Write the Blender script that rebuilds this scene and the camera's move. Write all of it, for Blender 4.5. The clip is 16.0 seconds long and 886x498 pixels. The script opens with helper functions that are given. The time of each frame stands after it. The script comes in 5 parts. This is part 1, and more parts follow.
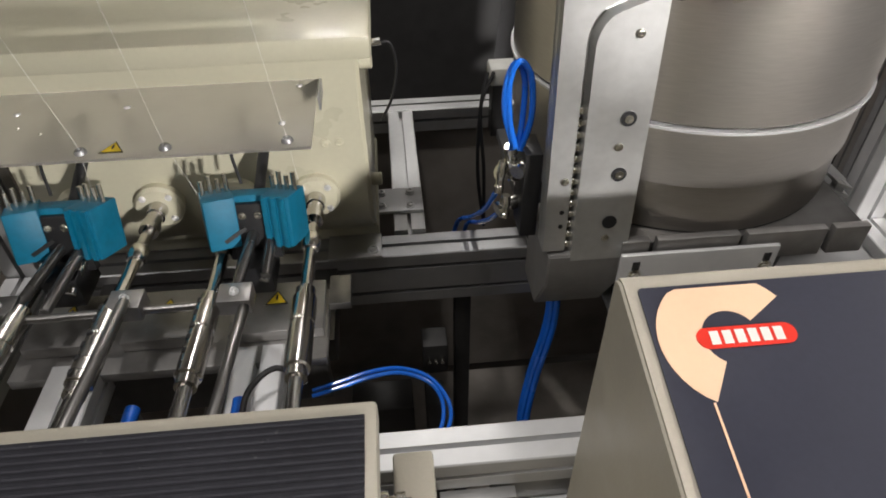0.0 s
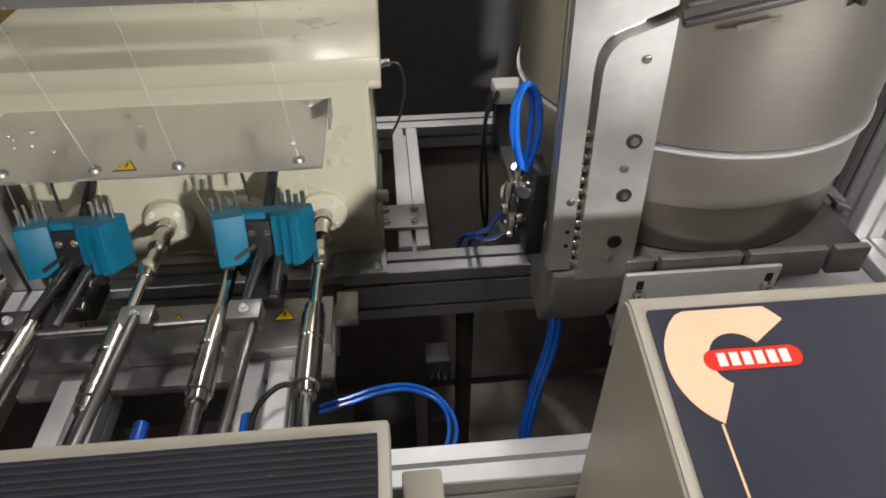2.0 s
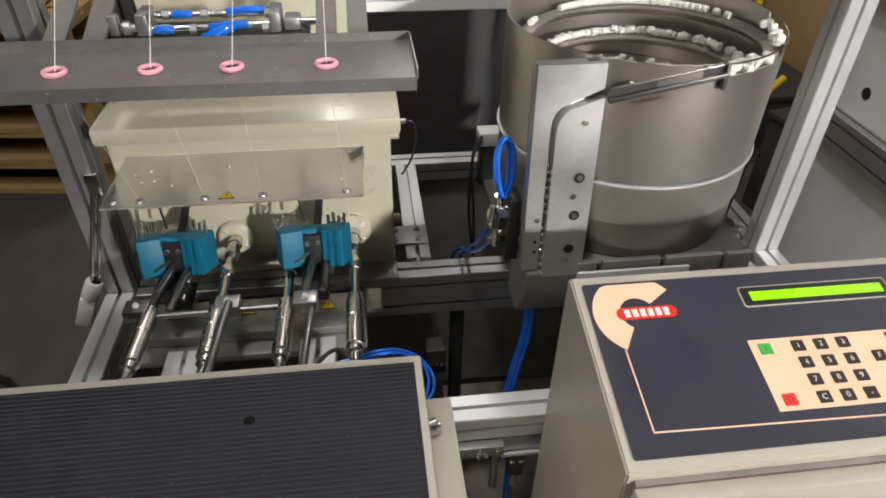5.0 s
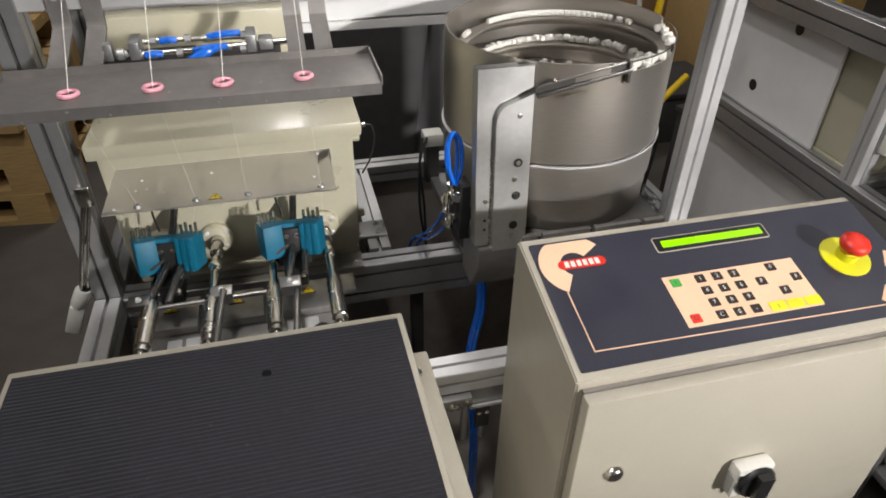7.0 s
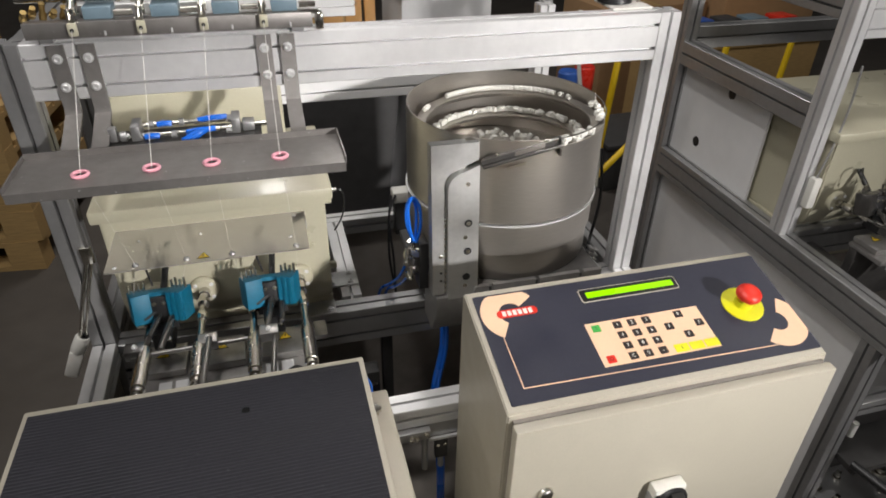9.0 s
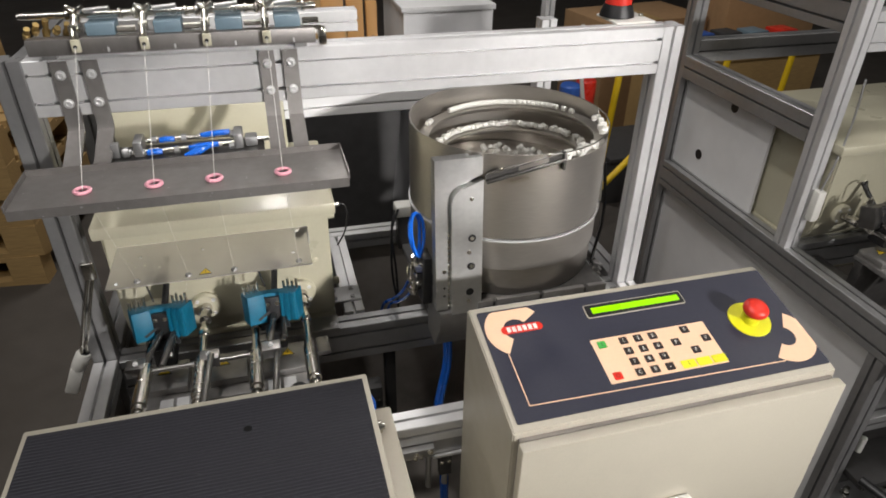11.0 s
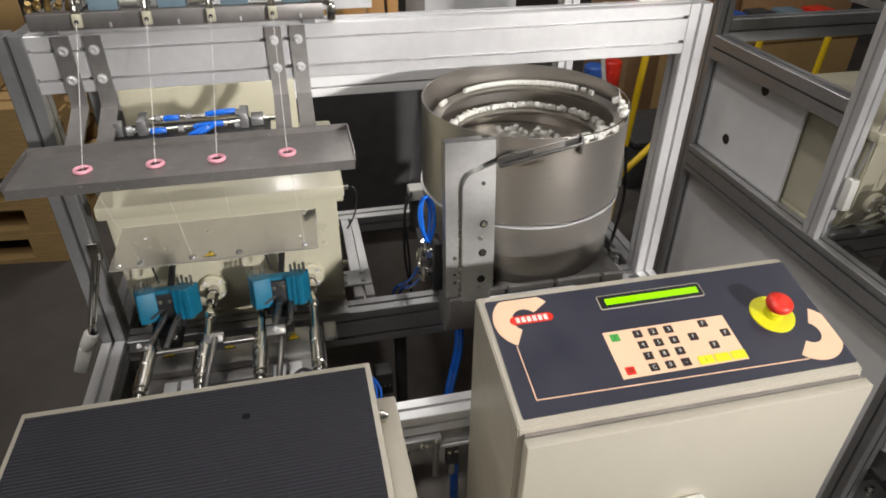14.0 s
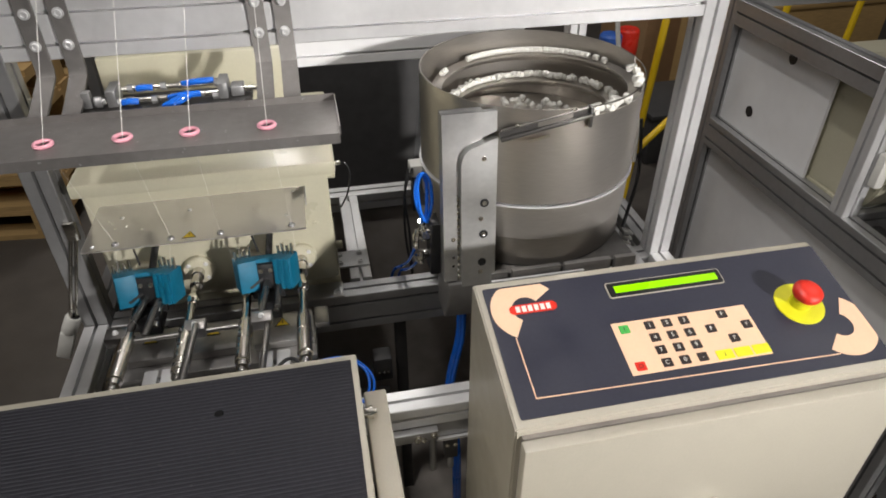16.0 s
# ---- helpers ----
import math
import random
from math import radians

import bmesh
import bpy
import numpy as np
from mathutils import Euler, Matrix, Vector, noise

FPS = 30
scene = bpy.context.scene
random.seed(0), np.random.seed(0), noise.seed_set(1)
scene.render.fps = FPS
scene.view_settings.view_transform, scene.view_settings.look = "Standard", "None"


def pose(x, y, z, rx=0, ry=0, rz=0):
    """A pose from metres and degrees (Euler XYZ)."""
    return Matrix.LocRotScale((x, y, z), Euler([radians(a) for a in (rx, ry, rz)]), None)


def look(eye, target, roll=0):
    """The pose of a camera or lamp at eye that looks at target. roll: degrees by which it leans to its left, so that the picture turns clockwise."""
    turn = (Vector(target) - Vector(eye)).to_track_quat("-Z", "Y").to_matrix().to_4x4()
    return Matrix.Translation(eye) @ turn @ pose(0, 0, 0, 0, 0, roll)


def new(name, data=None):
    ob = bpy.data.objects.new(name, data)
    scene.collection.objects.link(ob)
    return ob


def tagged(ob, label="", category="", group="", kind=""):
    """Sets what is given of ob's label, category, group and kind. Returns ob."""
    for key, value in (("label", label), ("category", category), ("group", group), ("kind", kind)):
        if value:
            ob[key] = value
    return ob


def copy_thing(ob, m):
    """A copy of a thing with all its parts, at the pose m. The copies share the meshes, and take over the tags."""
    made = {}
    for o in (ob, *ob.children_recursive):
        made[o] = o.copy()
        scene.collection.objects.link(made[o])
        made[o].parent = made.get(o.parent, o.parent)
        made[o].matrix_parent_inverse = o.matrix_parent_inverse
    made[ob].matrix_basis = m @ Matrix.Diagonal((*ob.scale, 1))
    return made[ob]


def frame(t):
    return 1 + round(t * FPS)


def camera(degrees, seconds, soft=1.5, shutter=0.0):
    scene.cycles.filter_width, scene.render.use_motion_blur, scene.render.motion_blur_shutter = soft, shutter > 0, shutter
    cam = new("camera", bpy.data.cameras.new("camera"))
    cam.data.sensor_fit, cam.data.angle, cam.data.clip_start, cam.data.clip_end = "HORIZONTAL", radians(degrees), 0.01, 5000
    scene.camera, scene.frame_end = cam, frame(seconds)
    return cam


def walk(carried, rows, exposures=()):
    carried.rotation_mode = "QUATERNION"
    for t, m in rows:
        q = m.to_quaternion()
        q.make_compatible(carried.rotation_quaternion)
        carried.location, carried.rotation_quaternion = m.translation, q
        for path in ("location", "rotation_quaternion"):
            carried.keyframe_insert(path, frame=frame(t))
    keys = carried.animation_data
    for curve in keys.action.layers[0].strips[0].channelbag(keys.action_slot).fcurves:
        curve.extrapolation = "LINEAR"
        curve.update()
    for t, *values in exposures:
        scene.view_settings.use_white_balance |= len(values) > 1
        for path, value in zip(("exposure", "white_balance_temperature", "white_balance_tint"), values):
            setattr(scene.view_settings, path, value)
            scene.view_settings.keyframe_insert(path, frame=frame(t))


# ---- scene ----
cam = camera(68.6, 16.0, soft=1.8)
METRES, EYE, TILT, LEAN, TURN = 0.8, 1.30, 0.0, 0.0, -4.7
ROWS = [
    (0.0, 0.0, 0.0, 0.0, -0.6, -41.23, 0.68),
    (0.5, -0.0067, -0.0024, -0.0001, -0.59, -41.2, 0.85),
    (1.0, -0.0109, -0.0022, -0.0012, -0.59, -41.39, 0.92),
    (1.5, -0.0124, -0.0037, 0.0038, -0.47, -40.91, 0.46),
    (2.0, -0.0135, -0.0026, 0.0132, -0.55, -40.18, 0.16),
    (2.5, -0.0176, -0.0154, 0.0364, -0.09, -39.35, 0.52),
    (3.0, -0.0256, -0.0551, 0.0745, 0.51, -39.51, -0.12),
    (3.5, -0.0203, -0.103, 0.1044, -0.03, -38.49, 0.11),
    (4.0, -0.011, -0.1671, 0.1355, 0.27, -38.33, -0.22),
    (6.5, -0.1547, -0.4106, 0.2357, -8.37, -36.22, -0.87),
    (7.0, -0.1265, -0.4557, 0.247, -9.28, -36.22, -0.69),
    (7.5, -0.1119, -0.5042, 0.2803, -9.36, -36.49, -0.59),
    (8.0, -0.105, -0.5612, 0.3222, -9.88, -35.71, -0.86),
    (8.5, -0.0914, -0.5899, 0.353, -10.58, -35.55, -0.52),
    (9.0, -0.0895, -0.5984, 0.3842, -10.45, -33.0, -1.0),
    (11.5, -0.0929, -0.5812, 0.3831, -10.41, -31.88, -0.78),
    (12.0, -0.089, -0.5749, 0.3799, -10.34, -32.22, -0.77),
    (12.5, -0.0813, -0.5696, 0.3778, -9.93, -32.6, -0.73),
    (13.0, -0.0713, -0.5652, 0.3742, -9.12, -32.82, -0.75),
    (13.5, -0.0625, -0.5584, 0.3712, -8.59, -33.14, -0.59),
    (14.0, -0.0566, -0.5502, 0.3672, -8.2, -33.51, -0.5),
    (14.5, -0.0498, -0.5382, 0.3612, -8.0, -33.84, -0.51),
    (15.0, -0.0413, -0.5222, 0.3522, -7.62, -34.21, -0.27),
    (15.5, -0.0244, -0.4948, 0.3379, -6.98, -34.83, -0.0),
    (16.0, -0.0062, -0.4632, 0.3204, -6.98, -35.71, 0.12),
]
walk(cam, [(t, pose(0, 0, EYE, TILT, LEAN, TURN) @ pose(METRES * x, METRES * y, METRES * z, 90 + pitch, roll, yaw)) for t, x, y, z, yaw, pitch, roll in ROWS])

FLOOR = -0.08

# ---------------------------------------------------------------- world and light
world = bpy.data.worlds.new("hall_world")
scene.world = world
world.use_nodes = True
world.node_tree.nodes["Background"].inputs[0].default_value = (0.55, 0.52, 0.48, 1)
world.node_tree.nodes["Background"].inputs[1].default_value = 0.17


def area_lamp(name, eye, target, sx, sy, watts, colour=(1, 0.962, 0.935), spread=180):
    data = bpy.data.lights.new(name, "AREA")
    data.shape, data.size, data.size_y, data.energy, data.color = "RECTANGLE", sx, sy, watts, colour
    data.spread = radians(spread)
    ob = new(name, data)
    ob.matrix_world = look(eye, target)
    return ob


area_lamp("hall_lamp_key", (2.60, -4.0, 2.55), (0.30, 0.5, 0.95), 0.24, 0.24, 11.5, spread=34)
area_lamp("hall_lamp_front", (-1.3, -1.0, 4.0), (0.1, 0.3, 0.8), 1.5, 0.4, 26)
area_lamp("hall_lamp_over", (-0.30, 0.16, 4.2), (0.1, 0.2, 0.8), 0.22, 0.2, 36)
area_lamp("hall_lamp_rear", (0.3, 3.6, 4.2), (0.3, 3.4, 0.0), 0.4, 1.2, 46)
area_lamp("hall_lamp_left", (-2.6, -1.5, 3.3), (0.0, 0.3, 0.7), 1.0, 0.5, 10)
area_lamp("hall_lamp_right", (3.2, 0.8, 4.2), (2.6, 0.9, 0.0), 1.5, 0.4, 14)
scene.view_settings.exposure = 0.1


# ---------------------------------------------------------------- materials
def material(name, colour, rough=0.5, metal=0.0, scale=40.0, vary=0.12, bump=0.0, stretch=(1, 1, 1), coat=0.0,
             emit=0.0, transmission=0.0, specks=0.0, rough_vary=0.1, spec=0.5):
    m = bpy.data.materials.new(name)
    m.use_nodes = True
    nt = m.node_tree
    p = nt.nodes["Principled BSDF"]
    p.inputs["Metallic"].default_value = metal
    p.inputs["Coat Weight"].default_value = coat
    p.inputs["Specular IOR Level"].default_value = spec
    p.inputs["Transmission Weight"].default_value = transmission
    if emit:
        p.inputs["Emission Color"].default_value = (*colour, 1)
        p.inputs["Emission Strength"].default_value = emit
    tc = nt.nodes.new("ShaderNodeTexCoord")
    mp = nt.nodes.new("ShaderNodeMapping")
    mp.inputs["Scale"].default_value = stretch
    nt.links.new(tc.outputs["Object"], mp.inputs[0])
    fine = nt.nodes.new("ShaderNodeTexNoise")
    fine.inputs["Scale"].default_value = scale
    fine.inputs["Detail"].default_value = 6
    big = nt.nodes.new("ShaderNodeTexNoise")
    big.inputs["Scale"].default_value = max(scale * 0.09, 1.5)
    big.inputs["Detail"].default_value = 3
    nt.links.new(mp.outputs[0], fine.inputs["Vector"])
    nt.links.new(tc.outputs["Object"], big.inputs["Vector"])
    add = nt.nodes.new("ShaderNodeMath")
    add.operation = "ADD"
    nt.links.new(fine.outputs["Fac"], add.inputs[0])
    nt.links.new(big.outputs["Fac"], add.inputs[1])
    ramp = nt.nodes.new("ShaderNodeMapRange")
    ramp.inputs["From Min"].default_value, ramp.inputs["From Max"].default_value = 0.6, 1.4
    ramp.inputs["To Min"].default_value, ramp.inputs["To Max"].default_value = 1 - vary, 1 + vary
    nt.links.new(add.outputs[0], ramp.inputs[0])
    mul = nt.nodes.new("ShaderNodeVectorMath")
    mul.operation = "SCALE"
    mul.inputs[0].default_value = colour
    nt.links.new(ramp.outputs[0], mul.inputs["Scale"])
    out = mul.outputs[0]
    if specks:
        dots = nt.nodes.new("ShaderNodeTexNoise")
        dots.inputs["Scale"].default_value = 190
        nt.links.new(tc.outputs["Object"], dots.inputs["Vector"])
        step = nt.nodes.new("ShaderNodeMapRange")
        step.inputs["From Min"].default_value, step.inputs["From Max"].default_value = 0.72, 0.76
        step.inputs["To Max"].default_value = specks
        nt.links.new(dots.outputs["Fac"], step.inputs[0])
        mix = nt.nodes.new("ShaderNodeMix")
        mix.data_type = "RGBA"
        nt.links.new(step.outputs[0], mix.inputs[0])
        nt.links.new(out, mix.inputs[6])
        mix.inputs[7].default_value = (0.6, 0.6, 0.58, 1)
        out = mix.outputs[2]
    nt.links.new(out, p.inputs["Base Color"])
    rr = nt.nodes.new("ShaderNodeMapRange")
    rr.inputs["From Min"].default_value, rr.inputs["From Max"].default_value = 0.3, 0.7
    rr.inputs["To Min"].default_value = max(rough - rough_vary, 0.03)
    rr.inputs["To Max"].default_value = min(rough + rough_vary, 1)
    nt.links.new(big.outputs["Fac"], rr.inputs[0])
    nt.links.new(rr.outputs[0], p.inputs["Roughness"])
    if bump:
        b = nt.nodes.new("ShaderNodeBump")
        b.inputs["Strength"].default_value = bump
        b.inputs["Distance"].default_value = 0.001
        nt.links.new(fine.outputs["Fac"], b.inputs["Height"])
        nt.links.new(b.outputs[0], p.inputs["Normal"])
    return m


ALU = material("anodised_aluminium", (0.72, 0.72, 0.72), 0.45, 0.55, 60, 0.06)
# dull metal of small parts, and a shaded copy of ALU for frame profiles
ALU_DARK = material("dull_shaded_aluminium", (0.41, 0.41, 0.41), 0.45, 0.8, 60, 0.1)
ALU_RAW = material("milled_aluminium", (0.55, 0.55, 0.54), 0.4, 0.85, 90, 0.1, 0.1, (1, 8, 1))
STEEL = material("brushed_stainless_steel", (0.53, 0.50, 0.46), 0.34, 0.9, 50, 0.1, 0.08, (1, 1, 14), rough_vary=0.05)
STEEL_DARK = material("dull_tray_steel", (0.27, 0.255, 0.245), 0.5, 0.75, 60, 0.15, 0.05, specks=0.7)
SHEET = material("polished_steel_sheet", (0.48, 0.445, 0.38), 0.36, 1.0, 30, 0.1, 0.05, (8, 1, 1), specks=0.5)
# dark steel; on clamps, bed supports and drive plate its colour holds the shade
DARK_SHADED = material("dark_shaded_steel", (0.14, 0.135, 0.13), 0.38, 0.85, 60, 0.2)
CASTGREY = material("grey_cast_mount", (0.30, 0.29, 0.28), 0.4, 0.5, 60, 0.15)
# brown tone that sets the dim level of shaded recesses
INNER = material("shaded_recess_sheet", (0.24, 0.218, 0.196), 0.6, 0.0, 14, 0.35, 0.1, spec=0.3)
BEDGREY = material("ground_grey_steel", (0.30, 0.29, 0.28), 0.42, 0.7, 60, 0.2)
DULLROD = material("dull_steel_rod", (0.26, 0.25, 0.24), 0.35, 0.95, 60, 0.15)
ROD = material("ground_steel_rod", (0.52, 0.50, 0.47), 0.20, 1.0, 60, 0.1)
NICKEL = material("nickel_plated_brass", (0.70, 0.68, 0.62), 0.22, 1.0, 80, 0.1)
BRASS = material("tarnished_brass", (0.42, 0.30, 0.12), 0.35, 0.9, 80, 0.2)
CREAM = material("cream_enamel", (0.51, 0.485, 0.365), 0.35, 0.0, 160, 0.04, 0.12, coat=0.15)
CREAM_BOX = material("cream_powder_coat", (0.45, 0.42, 0.345), 0.4, 0.0, 300, 0.04, 0.15)
OVERLAY = material("dark_navy_overlay", (0.030, 0.031, 0.046), 0.42, 0.0, 200, 0.1, 0.05)
RUBBER = material("black_ribbed_rubber", (0.024, 0.024, 0.029), 0.55, 0.0, 200, 0.25, 0.1, specks=0.06, spec=0.16)
CHAR = material("burnt_rubber", (0.009, 0.009, 0.009), 0.9, 0.0, 200, 0.1, spec=0.05)
PEACH = material("peach_print", (0.84, 0.55, 0.365), 0.45, 0.0, 200, 0.03)
RED = material("red_plastic", (0.70, 0.035, 0.02), 0.35, 0.0, 120, 0.06)
WHITE = material("white_plastic", (0.74, 0.73, 0.68), 0.4, 0.0, 120, 0.06)
LIME = material("yellow_plastic", (0.70, 0.68, 0.02), 0.4, 0.0, 120, 0.05)
GREEN = material("green_print", (0.06, 0.38, 0.07), 0.45, 0.0, 120, 0.05)
KEY = material("dark_brown_key", (0.028, 0.02, 0.018), 0.45, 0.0, 120, 0.1)
LCD = material("lit_green_display", (0.22, 0.58, 0.0), 0.3, 0.0, 120, 0.03, emit=0.55)
BLACK = material("black_plastic", (0.015, 0.015, 0.016), 0.4, 0.0, 120, 0.2)
DARK = material("black_panel", (0.055, 0.054, 0.054), 0.6, 0.0, 30, 0.2, spec=0.25)
GREY = material("grey_wall_panel", (0.10, 0.10, 0.102), 0.35, 0.0, 20, 0.08)
DARKGREY = material("dark_cast_metal", (0.055, 0.053, 0.052), 0.5, 0.3, 40, 0.2)
LOWGREY = material("grey_sheet_panel", (0.30, 0.30, 0.30), 0.25, 0.3, 20, 0.08)
TEAL = material("teal_plastic", (0.0, 0.13, 0.225), 0.55, 0.0, 120, 0.18, 0.08)
TUBE = material("blue_polyurethane_tube", (0.012, 0.14, 0.66), 0.25, 0.0, 100, 0.1, coat=0.3)
PINK = material("pink_ceramic", (0.86, 0.40, 0.48), 0.3, 0.0, 150, 0.05)
YARN = material("white_yarn", (0.75, 0.74, 0.70), 0.8, 0.0, 900, 0.2)
WOOD = material("rough_pine", (0.44, 0.29, 0.12), 0.7, 0.0, 18, 0.3, 0.3, (1, 12, 12))
CARD = material("brown_cardboard", (0.36, 0.22, 0.11), 0.8, 0.0, 25, 0.12)
CONCRETE = material("worn_concrete", (0.078, 0.069, 0.060), 0.6, 0.0, 9, 0.25, 0.2, specks=0.12)
HALL = material("painted_hall_wall", (0.58, 0.57, 0.55), 0.7, 0.0, 4, 0.1)
WARN = material("yellow_sticker", (0.75, 0.52, 0.02), 0.45, 0.0, 120, 0.05)
BLUEGREY = material("blue_grey_paint", (0.16, 0.23, 0.28), 0.45, 0.0, 100, 0.1)
PANEL = material("white_plastic_panel", (0.78, 0.78, 0.78), 0.4, 0.0, 20, 0.05)
CEMENT = material("white_board", (0.80, 0.80, 0.80), 0.45, 0.0, 30, 0.05)
YELLOW = material("yellow_paint", (0.75, 0.50, 0.01), 0.4, 0.0, 40, 0.1)
BLUEP = material("blue_paint", (0.03, 0.10, 0.38), 0.45, 0.0, 40, 0.1)
GUARD = material("clear_guard", (0.72, 0.70, 0.71), 0.34, 0.0, 40, 0.05, transmission=0.97, specks=0.1, rough_vary=0.06, spec=0.04)
GUARD.node_tree.nodes["Principled BSDF"].inputs["IOR"].default_value = 1.12


# ---------------------------------------------------------------- mesh helpers
def mesh_object(name, bm, mat, smooth=None):
    me = bpy.data.meshes.new(name)
    bmesh.ops.recalc_face_normals(bm, faces=bm.faces)
    if smooth is not None:
        for f in bm.faces:
            f.smooth = True
        for e in bm.edges:
            if len(e.link_faces) == 2 and e.calc_face_angle(0) > radians(smooth):
                e.smooth = False
    bm.to_mesh(me)
    bm.free()
    for one in (mat if isinstance(mat, (list, tuple)) else [mat]):
        me.materials.append(one)
    return new(name, me)


def part(name, bm, mat, parent, label="", smooth=35):
    ob = mesh_object(name, bm, mat, smooth)
    ob.parent = parent
    ob.matrix_parent_inverse = Matrix.Translation(-Vector(parent.location)) if parent.type == "EMPTY" else Matrix()
    if label:
        ob["label"] = label
    return ob


def thing(name, at, label, category, group="", kind=""):
    ob = new(name)
    ob.empty_display_size = 0.02
    ob.location = at
    return tagged(ob, label, category, group, kind)


def whole(name, bm, mat, label, category, group="", kind="", smooth=35):
    return tagged(mesh_object(name, bm, mat, smooth), label, category, group, kind)


def box(bm, x0, x1, y0, y1, z0, z1, bevel=0.0, m=None, seg=2):
    t = bmesh.new()
    vs = [t.verts.new((x, y, z)) for x in (x0, x1) for y in (y0, y1) for z in (z0, z1)]
    for q in ((0, 1, 3, 2), (4, 6, 7, 5), (0, 4, 5, 1), (2, 3, 7, 6), (0, 2, 6, 4), (1, 5, 7, 3)):
        t.faces.new([vs[i] for i in q])
    if bevel:
        bmesh.ops.bevel(t, geom=list(t.edges), offset=bevel, segments=seg, affect="EDGES", profile=0.5)
    if m is not None:
        bmesh.ops.transform(t, matrix=m, verts=t.verts)
    t.verts.index_update()
    copy = [bm.verts.new(v.co) for v in t.verts]
    for f in t.faces:
        bm.faces.new([copy[v.index] for v in f.verts])
    t.free()
    return bm


def nb(*a, **k):
    return box(bmesh.new(), *a, **k)


def frame_along(p, q):
    d = Vector(q) - Vector(p)
    return Matrix.Translation(p) @ d.to_track_quat("Z", "Y").to_matrix().to_4x4(), d.length


def lathe(bm, p, q, rings, n=20):
    """rings: (fraction along p to q, radius)."""
    m, length = frame_along(p, q)
    loops = []
    for f, r in rings:
        loops.append([bm.verts.new(m @ Vector((r * math.cos(2 * math.pi * k / n), r * math.sin(2 * math.pi * k / n), f * length)))
                      for k in range(n)])
    for a, b in zip(loops, loops[1:]):
        for k in range(n):
            bm.faces.new((a[k], a[(k + 1) % n], b[(k + 1) % n], b[k]))
    bm.faces.new(loops[0][::-1])
    bm.faces.new(loops[-1])
    return bm


def rod(bm, p, q, r, n=16, chamfer=0.08):
    return lathe(bm, p, q, ((0, r * 0.85), (0.01, r), (0.99, r), (1, r * 0.85)), n)


def nrod(*a, **k):
    return rod(bmesh.new(), *a, **k)


def sweep(bm, pts, r, n=8, steps=6):
    """A round tube through points, smoothed."""
    P = [Vector(p) for p in pts]
    P = [P[0] * 2 - P[1]] + P + [P[-1] * 2 - P[-2]]
    line = []
    for a, b, c, d in zip(P, P[1:], P[2:], P[3:]):
        for s in range(steps):
            t = s / steps
            line.append(0.5 * ((2 * b) + (c - a) * t + (2 * a - 5 * b + 4 * c - d) * t * t + (3 * b - a - 3 * c + d) * t ** 3))
    line.append(P[-2])
    loops, ref = [], None
    for i, c in enumerate(line):
        d = (line[min(i + 1, len(line) - 1)] - line[max(i - 1, 0)]).normalized()
        if ref is None:
            ref = d.orthogonal().normalized()
        ref = (ref - d * ref.dot(d)).normalized()
        side = d.cross(ref)
        loops.append([bm.verts.new(c + r * (math.cos(2 * math.pi * k / n) * ref + math.sin(2 * math.pi * k / n) * side)) for k in range(n)])
    for a, b in zip(loops, loops[1:]):
        for k in range(n):
            bm.faces.new((a[k], a[(k + 1) % n], b[(k + 1) % n], b[k]))
    bm.faces.new(loops[0][::-1])
    bm.faces.new(loops[-1])
    return bm


def prism(bm, poly, depth, m=None):
    """An outline in x and y pulled up by depth."""
    lo = [bm.verts.new((x, y, 0)) for x, y in poly]
    hi = [bm.verts.new((x, y, depth)) for x, y in poly]
    bm.faces.new(lo[::-1])
    bm.faces.new(hi)
    for k in range(len(poly)):
        j = (k + 1) % len(poly)
        bm.faces.new((lo[k], lo[j], hi[j], hi[k]))
    if m is not None:
        bmesh.ops.transform(bm, matrix=m, verts=lo + hi)
    return bm


def slotted(w, h, nw, nh, slot=0.0062, deep=0.013):
    """The outline of an extruded profile w x h with nw and nh slots on its sides."""
    out = []
    corners = [(-w / 2, -h / 2), (w / 2, -h / 2), (w / 2, h / 2), (-w / 2, h / 2)]
    for k in range(4):
        a, b = Vector(corners[k]), Vector(corners[(k + 1) % 4])
        n = nw if k % 2 == 0 else nh
        d = (b - a).normalized()
        inn = Vector((-d.y, d.x))
        out.append(tuple(a + d * 0.0015 + inn * 0.0))
        for i in range(n):
            c = a + (b - a) * ((i + 0.5) / n)
            out += [tuple(c - d * slot / 2), tuple(c - d * slot / 2 + inn * deep),
                    tuple(c + d * slot / 2 + inn * deep), tuple(c + d * slot / 2)]
        out.append(tuple(b - d * 0.0015))
    return out


def profile(bm, p, q, w=0.045, h=0.045, nw=1, nh=1, up=(0, 0, 1)):
    """An extruded profile from p to q along its axis; h is measured along up."""
    z = (Vector(q) - Vector(p))
    length = z.length
    z.normalize()
    y = Vector(up)
    y = (y - z * y.dot(z)).normalized()
    x = y.cross(z)
    m = Matrix(((x.x, y.x, z.x, p[0]), (x.y, y.y, z.y, p[1]), (x.z, y.z, z.z, p[2]), (0, 0, 0, 1)))
    return prism(bm, slotted(w, h, nw, nh), length, m)


def np_(*a, **k):
    return profile(bmesh.new(), *a, **k)


def bolt(bm, at, axis, r=0.006, high=0.005):
    """A socket head screw with a washer."""
    a, d = Vector(at), Vector(axis).normalized()
    lathe(bm, a, a + d * 0.0015, ((0, r * 1.35), (1, r * 1.35)), 14)
    lathe(bm, a + d * 0.0012, a + d * high, ((0, r), (0.8, r), (1, r * 0.86), (1.0, r * 0.5), (0.5, r * 0.45)), 14)
    return bm


